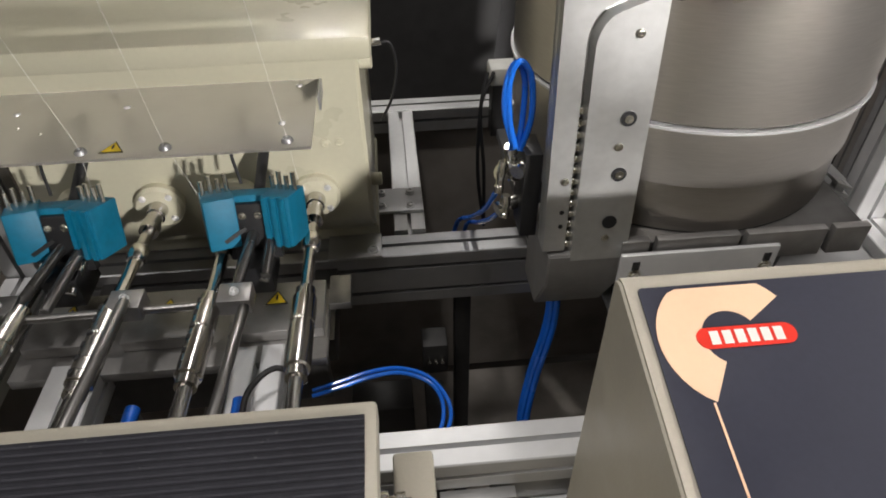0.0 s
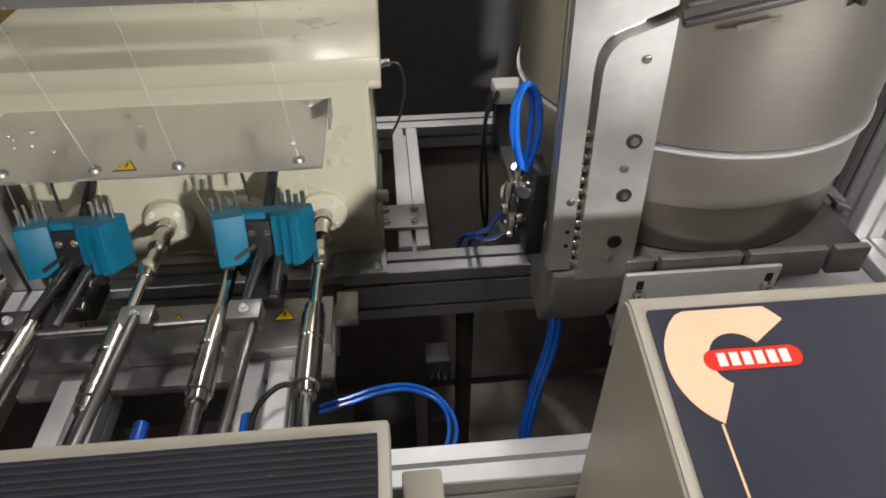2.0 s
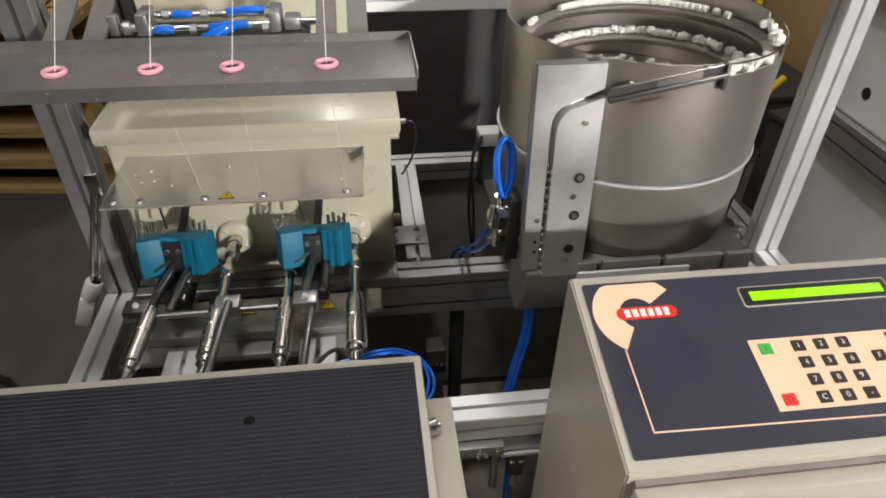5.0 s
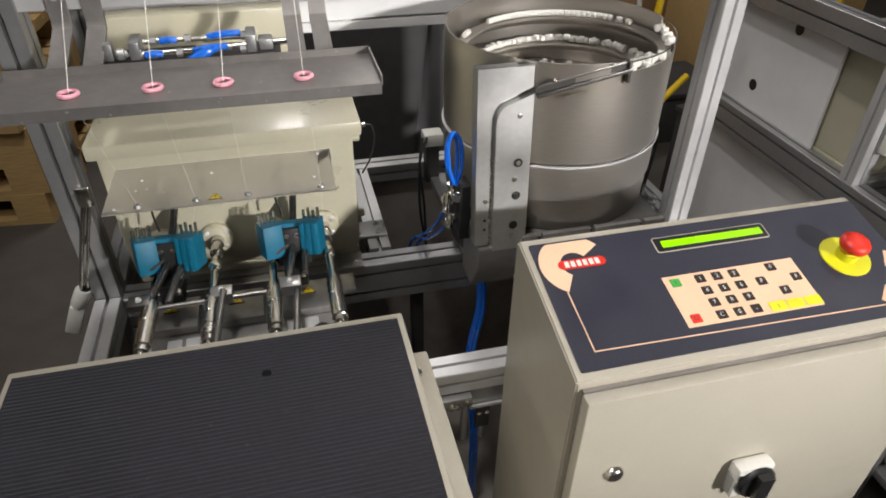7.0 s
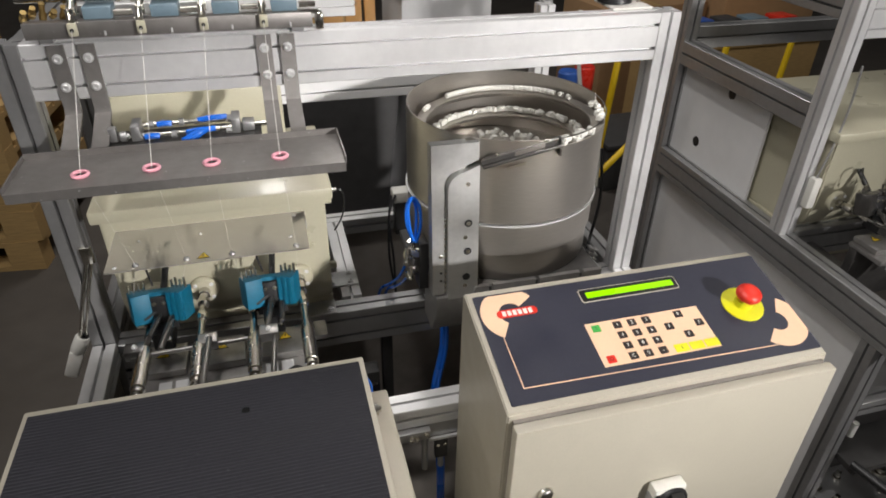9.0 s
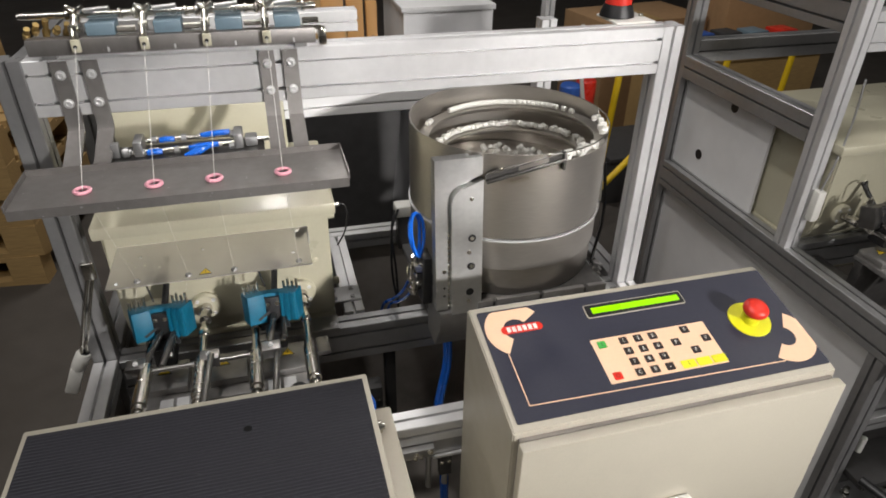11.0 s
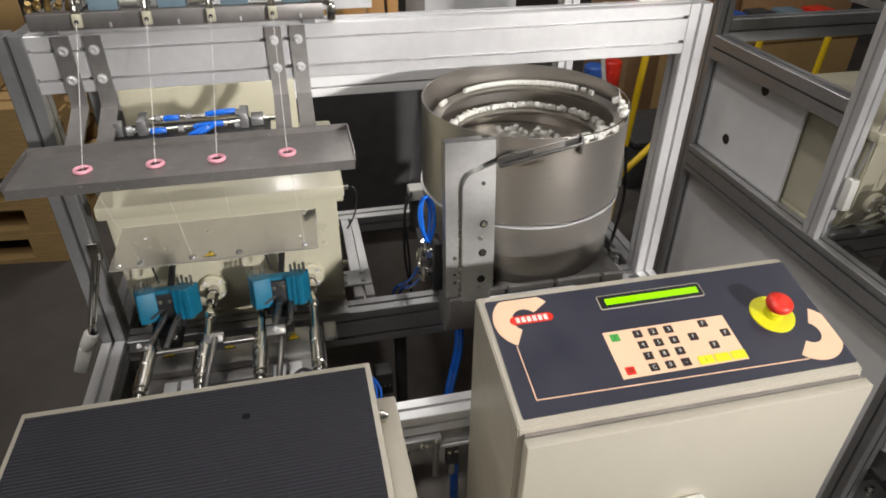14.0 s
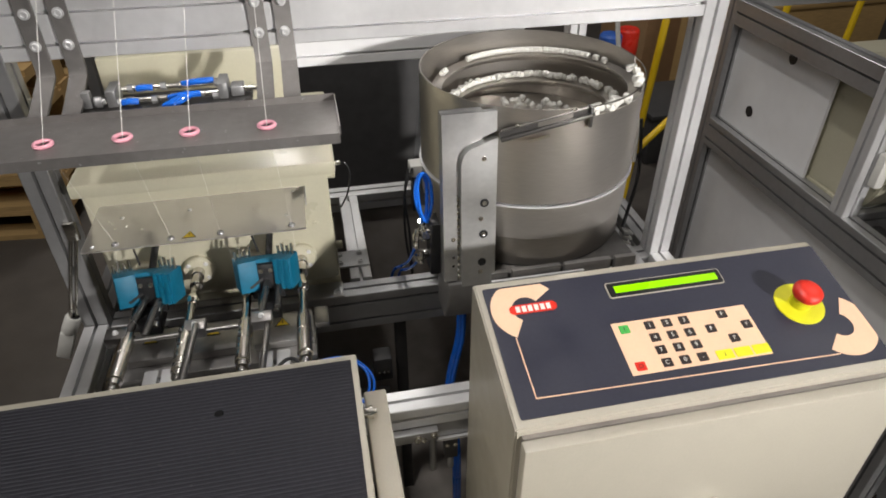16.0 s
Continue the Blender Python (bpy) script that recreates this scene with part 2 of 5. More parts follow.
# ---------------------------------------------------------------- hall
bm = nb(-9, 9, -7, 11, FLOOR - 0.2, FLOOR)
whole("floor", bm, CONCRETE, "dark worn concrete hall floor", "floor", kind="structure")
for name, b in (("wall_north", (-9, 9, 11, 11.2, FLOOR, 5)), ("wall_south", (-9, 9, -7.2, -7, FLOOR, 5)),
                ("wall_west", (-9.2, -9, -7, 11, FLOOR, 5)), ("wall_east", (9, 9.2, -7, 11, FLOOR, 5))):
    whole(name, nb(*b), HALL, "plain painted factory hall wall", "wall", kind="structure")
whole("ceiling", nb(-9, 9, -7, 11, 5, 5.2), HALL, "plain factory hall ceiling", "ceiling", kind="structure")

# ---------------------------------------------------------------- machine frame
frame_ = thing("profile_machine", (0.08, 0.7, FLOOR), "aluminium slotted profile frame of the cord machine", "machine frame")
XL, XR, YF, YB = -0.4945, 0.6575, 0.6825, 1.06
# left, rear and lower profiles take the darker copy, shade put into colour
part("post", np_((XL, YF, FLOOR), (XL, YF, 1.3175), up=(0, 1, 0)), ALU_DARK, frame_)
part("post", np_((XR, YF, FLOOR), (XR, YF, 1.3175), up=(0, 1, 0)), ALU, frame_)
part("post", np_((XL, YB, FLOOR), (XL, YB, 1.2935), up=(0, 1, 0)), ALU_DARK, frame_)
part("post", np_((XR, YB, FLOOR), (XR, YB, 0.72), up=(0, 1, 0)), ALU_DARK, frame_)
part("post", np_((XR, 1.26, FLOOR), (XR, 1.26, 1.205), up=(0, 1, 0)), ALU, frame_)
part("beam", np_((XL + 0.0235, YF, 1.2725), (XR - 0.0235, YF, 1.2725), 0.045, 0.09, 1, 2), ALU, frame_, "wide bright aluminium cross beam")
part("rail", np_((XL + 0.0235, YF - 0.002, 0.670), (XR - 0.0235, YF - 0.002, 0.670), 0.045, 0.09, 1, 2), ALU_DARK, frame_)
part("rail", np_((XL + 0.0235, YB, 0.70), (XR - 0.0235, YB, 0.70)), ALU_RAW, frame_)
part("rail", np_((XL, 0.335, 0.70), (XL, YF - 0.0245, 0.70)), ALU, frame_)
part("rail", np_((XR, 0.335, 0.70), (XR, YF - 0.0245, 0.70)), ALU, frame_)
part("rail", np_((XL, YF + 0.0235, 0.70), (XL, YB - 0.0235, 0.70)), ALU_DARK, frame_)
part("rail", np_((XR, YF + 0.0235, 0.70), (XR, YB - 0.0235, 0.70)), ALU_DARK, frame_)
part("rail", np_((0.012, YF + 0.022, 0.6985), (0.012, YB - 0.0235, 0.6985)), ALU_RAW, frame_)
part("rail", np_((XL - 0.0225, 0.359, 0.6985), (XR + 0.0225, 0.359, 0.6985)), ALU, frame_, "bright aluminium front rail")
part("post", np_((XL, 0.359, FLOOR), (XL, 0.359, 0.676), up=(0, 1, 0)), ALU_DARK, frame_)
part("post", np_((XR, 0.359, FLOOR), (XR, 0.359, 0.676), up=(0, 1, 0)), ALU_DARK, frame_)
part("top_rail", np_((XL + 0.012, YF + 0.0235, 1.285), (XL + 0.012, YB - 0.024, 1.285)), ALU_DARK, frame_)
part("rear_top_beam", np_((XL + 0.024, YB, 1.271), (0.10, YB, 1.271)), ALU, frame_)
part("rear_beam", np_((XL + 0.03, YB, 1.10), (0.36, YB, 1.10), 0.045, 0.09, 1, 2), CEMENT, frame_, "white rear cross beam")
# closing sheets of the lower part; their brown tone stands for the shade inside
for b in ((XL - 0.006, XL + 0.006, 0.39, 1.03, 0.02, 0.672), (XR - 0.006, XR + 0.006, 0.39, 1.03, 0.02, 0.672)):
    part("side_sheet", nb(*b), INNER, frame_, "side sheet toned for the shaded inside")
part("rear_sheet", nb(XL + 0.03, XR - 0.03, 1.050, 1.058, -0.02, 0.672), INNER, frame_, "rear sheet toned for the shaded inside")
part("floor_sheet", nb(XL + 0.03, XR - 0.03, 0.385, 1.03, -0.03, -0.02), INNER, frame_, "bottom sheet toned for the shaded inside")
# corner joint plate where the cross rail meets the front rail
bm = nb(-0.040, 0.034, 0.742, 0.798, 0.7215, 0.7265, bevel=0.001)
pl = part("joint_plate", bm, ALU, frame_)
for x, y in ((-0.026, 0.785), (-0.026, 0.755), (0.016, 0.785), (0.016, 0.753)):
    part("bolt", bolt(bmesh.new(), (x, y, 0.7265), (0, 0, 1), 0.0055), ALU, pl)

# black sheet and grey panel that stand behind the machine
bm = bmesh.new()
prism(bm, [(-0.60, FLOOR), (0.175, FLOOR), (0.295, 0.98), (-0.60, 0.98)], 0.02, Matrix(((1, 0, 0, 0), (0, 0, -1, 1.5), (0, 1, 0, 0), (0, 0, 0, 1))))
whole("black_board", bm, DARK, "large black board leaning behind the machine", "board")
whole("grey_board", nb(0.10, 0.50, 1.51, 1.54, FLOOR, 1.0, bevel=0.003), GREY, "dark grey panel standing on the floor", "board")

# ---------------------------------------------------------------- twisting gearbox
gear = thing("gearbox_housing", (-0.23, 0.75, 0.717), "cream painted gearbox housing with a lid", "gearbox")
bm = bmesh.new()
prism(bm, [(0.645, 1.01), (0.645, 0.83), (0.66, 0.775), (0.70, 0.735), (0.93, 0.735), (0.93, 1.01)], 0.40,
      Matrix(((0, 0, 1, -0.433), (1, 0, 0, 0), (0, 1, 0, 0), (0, 0, 0, 1))))
bmesh.ops.bevel(bm, geom=list(bm.edges), offset=0.004, segments=2, affect="EDGES")
part("body", bm, CREAM, gear)
lid = part("lid", nb(-0.445, -0.018, 0.632, 0.95, 1.008, 1.034, bevel=0.005), CREAM, gear)
part("foot", nb(-0.44, -0.03, 0.70, 0.93, 0.717, 0.737, bevel=0.003), CREAM, gear)
part("rear_panel", nb(-0.425, -0.085, 0.90, 0.95, 1.035, 1.147, bevel=0.004), CREAM, gear, "raised cream rear hood")
SP = (-0.370, -0.281, -0.190, -0.098)
for x in SP:
    fl = part("flange", lathe(bmesh.new(), (x, 0.646, 0.838), (x, 0.632, 0.838), ((0, 0.028), (0.7, 0.028), (1, 0.025)), 28), CREAM, gear)
    for k in range(4):
        a = math.pi / 4 + k * math.pi / 2
        part("bolt", bolt(bmesh.new(), (x + 0.021 * math.cos(a), 0.632, 0.838 + 0.021 * math.sin(a)), (0, -1, 0), 0.003, 0.003), ALU, fl)
for x in (-0.080, -0.064):
    part("bolt", bolt(bmesh.new(), (x, 0.645, 0.905), (0, -1, 0), 0.0045, 0.003), CREAM, gear)
for z in (0.835, 0.99):
    part("plug", lathe(bmesh.new(), (-0.033, 0.67, z), (-0.019, 0.67, z), ((0, 0.008), (0.9, 0.008), (1, 0.006)), 12), CREAM, gear)
part("foot_plate", nb(-0.10, -0.028, 0.652, 0.70, 0.7175, 0.7225, bevel=0.001), ALU_RAW, gear)
part("bolt", bolt(bmesh.new(), (-0.04, 0.665, 0.7225), (0, 0, 1), 0.006), ALU, gear)
part("sensor_cable", sweep(bmesh.new(), [(-0.012, 0.66, 1.013), (0.001, 0.66, 1.013), (0.007, 0.665, 0.985), (0.0, 0.68, 0.94), (-0.014, 0.70, 0.90)], 0.0016), BLACK, gear)
part("sensor", nrod((-0.022, 0.66, 1.014), (-0.008, 0.66, 1.016), 0.004), NICKEL, gear)

# clear plastic shelf standing out from the front of the housing, with yarn eyelets along its edge
GZ = 0.9815
guard = thing("clear_guard_plate", (-0.243, 0.58, GZ), "scratched clear plastic guard plate with a small warning sticker", "guard plate")
part("plate", nb(-0.410, -0.076, 0.511, 0.6445, GZ, GZ + 0.0035, bevel=0.0008), GUARD, guard).visible_shadow = False
EYES = (-0.362, -0.281, -0.207, -0.098)
for x in EYES:
    part("plate_eyelet", lathe(bmesh.new(), (x, 0.522, GZ + 0.0036), (x, 0.522, GZ + 0.0075), ((0, 0.0058), (0.5, 0.0055), (1, 0.004), (1, 0.0022), (0.4, 0.002)), 14), ALU_DARK, guard, "small metal eyelet")
for x, y in ((-0.395, 0.522), (-0.262, 0.603), (-0.106, 0.555), (-0.366, 0.600), (-0.095, 0.630)):
    part("screw", lathe(bmesh.new(), (x, y, GZ + 0.0036), (x, y, GZ + 0.006), ((0, 0.0036), (0.6, 0.0032), (1, 0.001)), 10), ALU, guard)
for x, y in ((-0.378, 0.585), (-0.385, 0.592), (-0.355, 0.572), (-0.371, 0.570), (-0.330, 0.560)):
    part("fleck", lathe(bmesh.new(), (x, y, GZ + 0.0036), (x, y, GZ + 0.0046), ((0, 0.0018), (1, 0.001)), 7), WHITE, guard)
part("tab", nb(-0.0755, -0.073, 0.604, 0.6445, GZ - 0.012, GZ + 0.004, bevel=0.0005), ALU_DARK, guard)


def warning(parent, m, size):
    """A yellow triangle sign with a black rim and a black stroke, in the plane of m."""
    h = size * 0.866
    tri = [(-size / 2, 0), (size / 2, 0), (0, h)]
    inner = [(x * 0.78, h * 0.09 + y * 0.78) for x, y in tri]
    sign = part("warning_sign", prism(bmesh.new(), tri, 0.0006, m), BLACK, parent, "yellow and black triangular warning sticker")
    part("field", prism(bmesh.new(), inner, 0.0011, m), WARN, sign)
    part("mark", box(bmesh.new(), -size * 0.035, size * 0.035, h * 0.28, h * 0.62, 0, 0.0016, m=m), BLACK, sign)


warning(guard, pose(-0.254, 0.519, GZ + 0.0036), 0.022)

# ---------------------------------------------------------------- spindles
spindles = []
for i, x in enumerate(SP):
    s = thing("spindle", (x, 0.48, 0.838), "bright turned steel spindle shaft leaving the gearbox", "spindle", "four spindles")
    spindles.append(s)
    z0, z1 = 0.838, 0.858
    zz = lambda y: z0 + (0.632 - y) * (z1 - z0) / 0.32
    part("coupling", lathe(bmesh.new(), (x, 0.631, zz(0.631)), (x, 0.585, zz(0.585)), ((0, 0.011), (0.35, 0.011), (0.36, 0.0095), (0.7, 0.0095), (0.72, 0.011), (1, 0.0105)), 18), ROD, s)
    part("shaft", nrod((x, 0.59, zz(0.59)), (x, 0.24, zz(0.24)), 0.0065), ROD, s)
    part("collar", lathe(bmesh.new(), (x, 0.556, zz(0.556)), (x, 0.532, zz(0.532)), ((0, 0.008), (0.2, 0.0105), (0.8, 0.0105), (1, 0.008)), 16), NICKEL, s)
    part("sleeve", lathe(bmesh.new(), (x, 0.468, zz(0.468)), (x, 0.352, zz(0.352)),
                         ((0, 0.008), (0.02, 0.0100), (0.12, 0.0100), (0.13, 0.0118), (0.42, 0.0118), (0.43, 0.0108), (0.46, 0.0108), (0.47, 0.0118), (0.9, 0.0118), (0.91, 0.0096), (1, 0.0096)), 20), ROD, s)
    if i in (1, 2):
        for k in range(6):
            y = 0.455 - 0.016 * k
            part("slot", nb(x - 0.0075, x - 0.003, y - 0.006, y, zz(y) + 0.0085, zz(y) + 0.0112), BLACK, s)

# thin cross rod with its clamps and the pull rods
cross = thing("cross_rod_unit", (-0.24, 0.455, 0.845), "thin steel cross rod with two square clamp blocks", "linkage")
part("cross_rod", nrod((-0.392, 0.4535, 0.848), (-0.150, 0.4575, 0.848), 0.0042), DULLROD, cross)
# clamp colours are darkened to stand for the desk's shadow
for x, y in ((-0.267, 0.459), (-0.164, 0.458), (-0.385, 0.462)):
    cb = part("clamp", nb(x - 0.016, x + 0.016, y - 0.012, y + 0.014, 0.842, 0.861, bevel=0.0015), BEDGREY if x > -0.3 else DARK_SHADED, cross)
    part("bolt", bolt(bmesh.new(), (x, y, 0.861), (0, 0, 1), 0.0035), ALU, cb)
for p, q in (((-0.262, 0.450, 0.868), (-0.272, 0.30, 0.868)), ((-0.154, 0.458, 0.852), (-0.165, 0.30, 0.852))):
    part("pull_rod", nrod(p, q, 0.0052), DULLROD, cross)
for p, q in (((-0.152, 0.55, 0.87), (-0.165, 0.47, 0.855)), ((-0.345, 0.55, 0.868), (-0.375, 0.46, 0.85)), ((-0.325, 0.55, 0.868), (-0.345, 0.46, 0.85)), ((-0.135, 0.55, 0.868), (-0.14, 0.49, 0.85))):
    part("link_rod", nrod(p, q, 0.0055), DULLROD, cross)

# bed plates and aluminium guides under the spindles
bed = thing("bed_plate", (-0.23, 0.5, 0.717), "grey steel bed plates on the rail with warning stickers", "bed plate")
part("support", nb(-0.40, -0.10, 0.505, 0.530, 0.62, 0.7695, bevel=0.002), DARK_SHADED, bed)
part("bridge", nb(-0.40, -0.085, 0.435, 0.535, 0.770, 0.782, bevel=0.001), BEDGREY, bed)
for x in (-0.40, -0.12):
    part("bearer", nb(x, x + 0.03, 0.5305, 0.660, 0.66, 0.70, bevel=0.001), DARK_SHADED, bed)
for x0, x1, sx in ((-0.392, -0.314, -0.355), (-0.294, -0.212, -0.254), (-0.186, -0.088, -0.139)):
    pl = part("plate", nb(x0, x1, 0.462, 0.535, 0.783, 0.797, bevel=0.0012), BEDGREY, bed)
    warning(pl, pose(sx, 0.500, 0.7975), 0.025)
part("end_bracket", nb(-0.0840, -0.060, 0.500, 0.545, 0.783, 0.793, bevel=0.001), BEDGREY, bed)
for x, y0, y1 in ((-0.335, 0.30, 0.448), (-0.154, 0.30, 0.455)):
    part("guide_profile", np_((x, y0, 0.765), (x, y1, 0.765), 0.05, 0.04, 1, 1), ALU, bed, "bright milled aluminium guide")
part("cable", sweep(bmesh.new(), [(-0.10, 0.39, 0.80), (-0.125, 0.395, 0.82), (-0.15, 0.38, 0.81), (-0.158, 0.355, 0.795)], 0.003), BLACK, bed)
part("sensor", nb(-0.168, -0.148, 0.345, 0.358, 0.786, 0.80, bevel=0.001), BLACK, bed)
for x in (-0.262, -0.163):
    part("air_cylinder", nrod((x, 0.30, 0.79), (x, 0.385, 0.79), 0.007), TUBE, bed, "blue air cylinder")

# ---------------------------------------------------------------- teal heads
def head(cx, name="twist_head", body=TEAL, label="teal plastic twisting head with metal pins on the spindle", group="teal heads"):
    h = thing(name, (cx, 0.55, 0.838), label, "twisting head", group)
    m = Matrix.Translation((cx, 0.553, 0.885)) @ pose(0, 0, 0, -16, 0, 0)
    for sx in (-1, 1):
        tilt = m @ pose(sx * 0.034, 0, 0, 0, 0, sx * -19)
        ch = part("cheek", box(bmesh.new(), -0.016, 0.016, -0.020, 0.018, -0.034, 0.021, 0.002, tilt), body, h)
        for k in ((-1, 0, 1) if sx > 0 else ()):
            part("rib", box(bmesh.new(), k * 0.010 - 0.0025, k * 0.010 + 0.0025, -0.0235, -0.0195, -0.033, 0.020, m=tilt), body, ch)
        for k in range(4):
            p = tilt @ Vector((-0.012 + 0.008 * k, 0.004, 0.020))
            q = tilt @ Vector((-0.012 + 0.008 * k, 0.004, 0.020 + 0.016 + 0.004 * (k % 2)))
            part("pin", nrod(p, q, 0.0026, 10), NICKEL, ch)
        if sx < 0:
            part("notch", box(bmesh.new(), -0.012, 0.013, -0.0212, -0.0198, -0.0245, -0.0205, m=tilt @ pose(0, 0, 0, 0, -28, 0)), BLACK, ch)
    wedge = [(-0.017, 0.006), (0.017, 0.006), (0.027, -0.050), (-0.027, -0.050)]
    part("wedge", prism(bmesh.new(), wedge, 0.010, m @ Matrix(((1, 0, 0, 0), (0, 0, 1, -0.0105), (0, 1, 0, 0), (0, 0, 0, 1)))), BLACK, h)
    part("bridge", box(bmesh.new(), -0.032, 0.032, -0.004, 0.018, 0.006, 0.019, 0.002, m), body, h)
    core = part("core", box(bmesh.new(), -0.021, 0.021, -0.012, 0.016, -0.045, 0.012, 0.002, m), BLACK, h)
    for sx in (-1, 1):
        p = m @ Vector((sx * 0.008, -0.012, 0.0))
        part("screw", bolt(bmesh.new(), p, m.to_3x3() @ Vector((0, -1, 0)), 0.003, 0.003), NICKEL, core)
    part("stem", nrod((cx + 0.004, 0.575, 0.885), (cx + 0.012, 0.64, 0.925), 0.006), BLACK, h)
    part("lower_body", nb(cx - 0.018, cx + 0.018, 0.50, 0.55, 0.815, 0.852, bevel=0.003), BLACK, h)
    part("lower_pin", nrod((cx + 0.016, 0.53, 0.852), (cx + 0.010, 0.495, 0.838), 0.005), NICKEL, h)
    part("cable", sweep(bmesh.new(), [(cx - 0.01, 0.575, 0.905), (cx - 0.018, 0.60, 0.935), (cx, 0.62, 0.94), (cx + 0.01, 0.635, 0.92)], 0.0018), BLACK, h)
    return h


heads = [head(-0.154), head(-0.347)]

# ---------------------------------------------------------------- bowl feeder
BX, BY, BR = 0.345, 0.703, 0.199
bowl = thing("bowl_feeder", (BX, BY, 0.722), "brushed stainless steel vibratory bowl feeder filled with white caps", "bowl feeder")


def ring_wall(bm, r0, r1, z0, z1, n=96):
    loops = [[bm.verts.new((BX + r * math.cos(2 * math.pi * k / n), BY + r * math.sin(2 * math.pi * k / n), z)) for k in range(n)]
             for r, z in ((r0, z0), (r1, z0), (r1, z1), (r0, z1))]
    for a, b in zip(loops, loops[1:] + loops[:1]):
        for k in range(n):
            bm.faces.new((a[k], a[(k + 1) % n], b[(k + 1) % n], b[k]))
    return bm


part("base_plate", nb(0.170, 0.60, 0.558, 0.95, 0.7185, 0.735, bevel=0.002), ALU_DARK, bowl)
part("drive_base", ring_wall(bmesh.new(), 0.02, 0.185, 0.7355, 0.830), DARKGREY, bowl)
# plate and segments take darker steels for the shade below the bowl
part("drive_plate", nb(0.232, 0.505, 0.5025, 0.93, 0.831, 0.8475, bevel=0.001), DARK_SHADED, bowl)
for x0, x1 in ((0.228, 0.258), (0.266, 0.356), (0.364, 0.452), (0.460, 0.500)):
    part("segment", nb(x0, x1, 0.492, 0.502, 0.822, 0.858, bevel=0.0015), BEDGREY, bowl)
part("drive_cover", lathe(bmesh.new(), (BX, BY, 0.8485), (BX, BY, 0.9085), ((0, 0.1925), (0.02, 0.1935), (1, 0.1935)), 96), STEEL, bowl, "smooth steel drive cover")
part("skirt", lathe(bmesh.new(), (BX, BY, 0.909), (BX, BY, 0.973), ((0, 0.1965), (0.04, 0.1975), (0.98, 0.1975), (1, 0.19)), 96), STEEL, bowl)
part("seam", ring_wall(bmesh.new(), 0.194, 0.2022, 0.9735, 0.9765), ALU, bowl)
bm = ring_wall(bmesh.new(), BR - 0.003, BR, 0.980, 1.150, 120)
for v in bm.verts:
    d = math.degrees(math.atan2(v.co.y - BY, v.co.x - BX))
    if v.co.z > 1.1 and -82 < d < -2:
        v.co.z = 1.133
wall_ = part("bowl_wall", bm, STEEL, bowl)
part("bowl_bottom", lathe(bmesh.new(), (BX, BY, 1.00), (BX, BY, 1.06), ((0, 0.194), (0.3, 0.194), (0.4, 0.15), (1, 0.01)), 64), STEEL, bowl)
# rising spiral ledge inside the bowl
bm = bmesh.new()
N = 190
for k in range(N):
    f0, f1 = k / N, (k + 1) / N
    q = []
    for f in (f0, f1):
        a = radians(640 - 720 * f)
        r1 = BR - 0.0035 - 0.045 * (1 - f)
        r0 = r1 - 0.020
        z = 1.043 + 0.088 * f
        for r, dz in ((r0, -0.002), (r1, 0), (r1, -0.02), (r0, -0.006)):
            q.append(bm.verts.new((BX + r * math.cos(a), BY + r * math.sin(a), z + dz)))
    for i in range(4):
        bm.faces.new((q[i], q[(i + 1) % 4], q[4 + (i + 1) % 4], q[4 + i]))
bmesh.ops.remove_doubles(bm, verts=bm.verts, dist=0.0002)
part("spiral_ledge", bm, STEEL, bowl)
part("outlet_clamp", nb(0.374, 0.379, 0.495, 0.510, 1.120, 1.153, bevel=0.001), DARK_SHADED, bowl)

# white caps: one mesh shared by all
bm = lathe(bmesh.new(), (0, 0, 0), (0, 0, 0.011), ((0, 0.005), (0.1, 0.0055), (0.9, 0.0055), (1, 0.0045)), 10)
cap_mesh = bpy.data.meshes.new("cap")
for f in bm.faces:
    f.smooth = len(f.verts) == 4
bm.to_mesh(cap_mesh)
bm.free()
cap_mesh.materials.append(WHITE)


def cap(m, parent=bowl):
    ob = new("cap", cap_mesh)
    ob.parent = parent
    ob.matrix_parent_inverse = Matrix.Translation(-Vector(parent.location))
    ob.matrix_basis = m


rnd = random.Random(5)


def on_ledge(deg, turn=90, lift=0.0, jitter=4, inward=0.0105):
    """A cap lying on the spiral ledge at an angle counted along the spiral."""
    f = (640 - deg) / 720
    r = BR - 0.0035 - 0.045 * (1 - f) - inward
    a = radians(deg)
    cap(pose(BX + r * math.cos(a), BY + r * math.sin(a), 1.043 + 0.088 * f + 0.0048 + lift, 90, 0, deg + turn + 90 + rnd.uniform(-jitter, jitter)))


deg = 575.0
while deg > 335:
    on_ledge(deg, rnd.choice((0, 90)), 0, 25, 0.006 + rnd.uniform(0, 0.004))
    if rnd.random() < 0.55:
        on_ledge(deg + 2, rnd.choice((0, 90)), rnd.uniform(0, 0.006), 40, 0.0145)
    deg -= 3.9
for a0, a1, step in ((192, 170, 3.6), (143, 136, 3.6), (114, 96, 3.5), (93, 63, 2.9), (60, 30, 3.5), (25, 24, 4), (18, 17, 4)):
    deg = a0
    while deg > a1:
        on_ledge(deg, 90, 0, 3)
        deg -= step
for k in range(110):
    a, r = rnd.uniform(0, 6.28), 0.11 * math.sqrt(rnd.random())
    x, y = BX + r * math.cos(a), BY - 0.01 + r * math.sin(a)
    cap(pose(x, y, 1.040 + rnd.uniform(0.004, 0.030) * (1 - r / 0.125), rnd.uniform(0, 180), rnd.uniform(-40, 40), rnd.uniform(0, 360)))
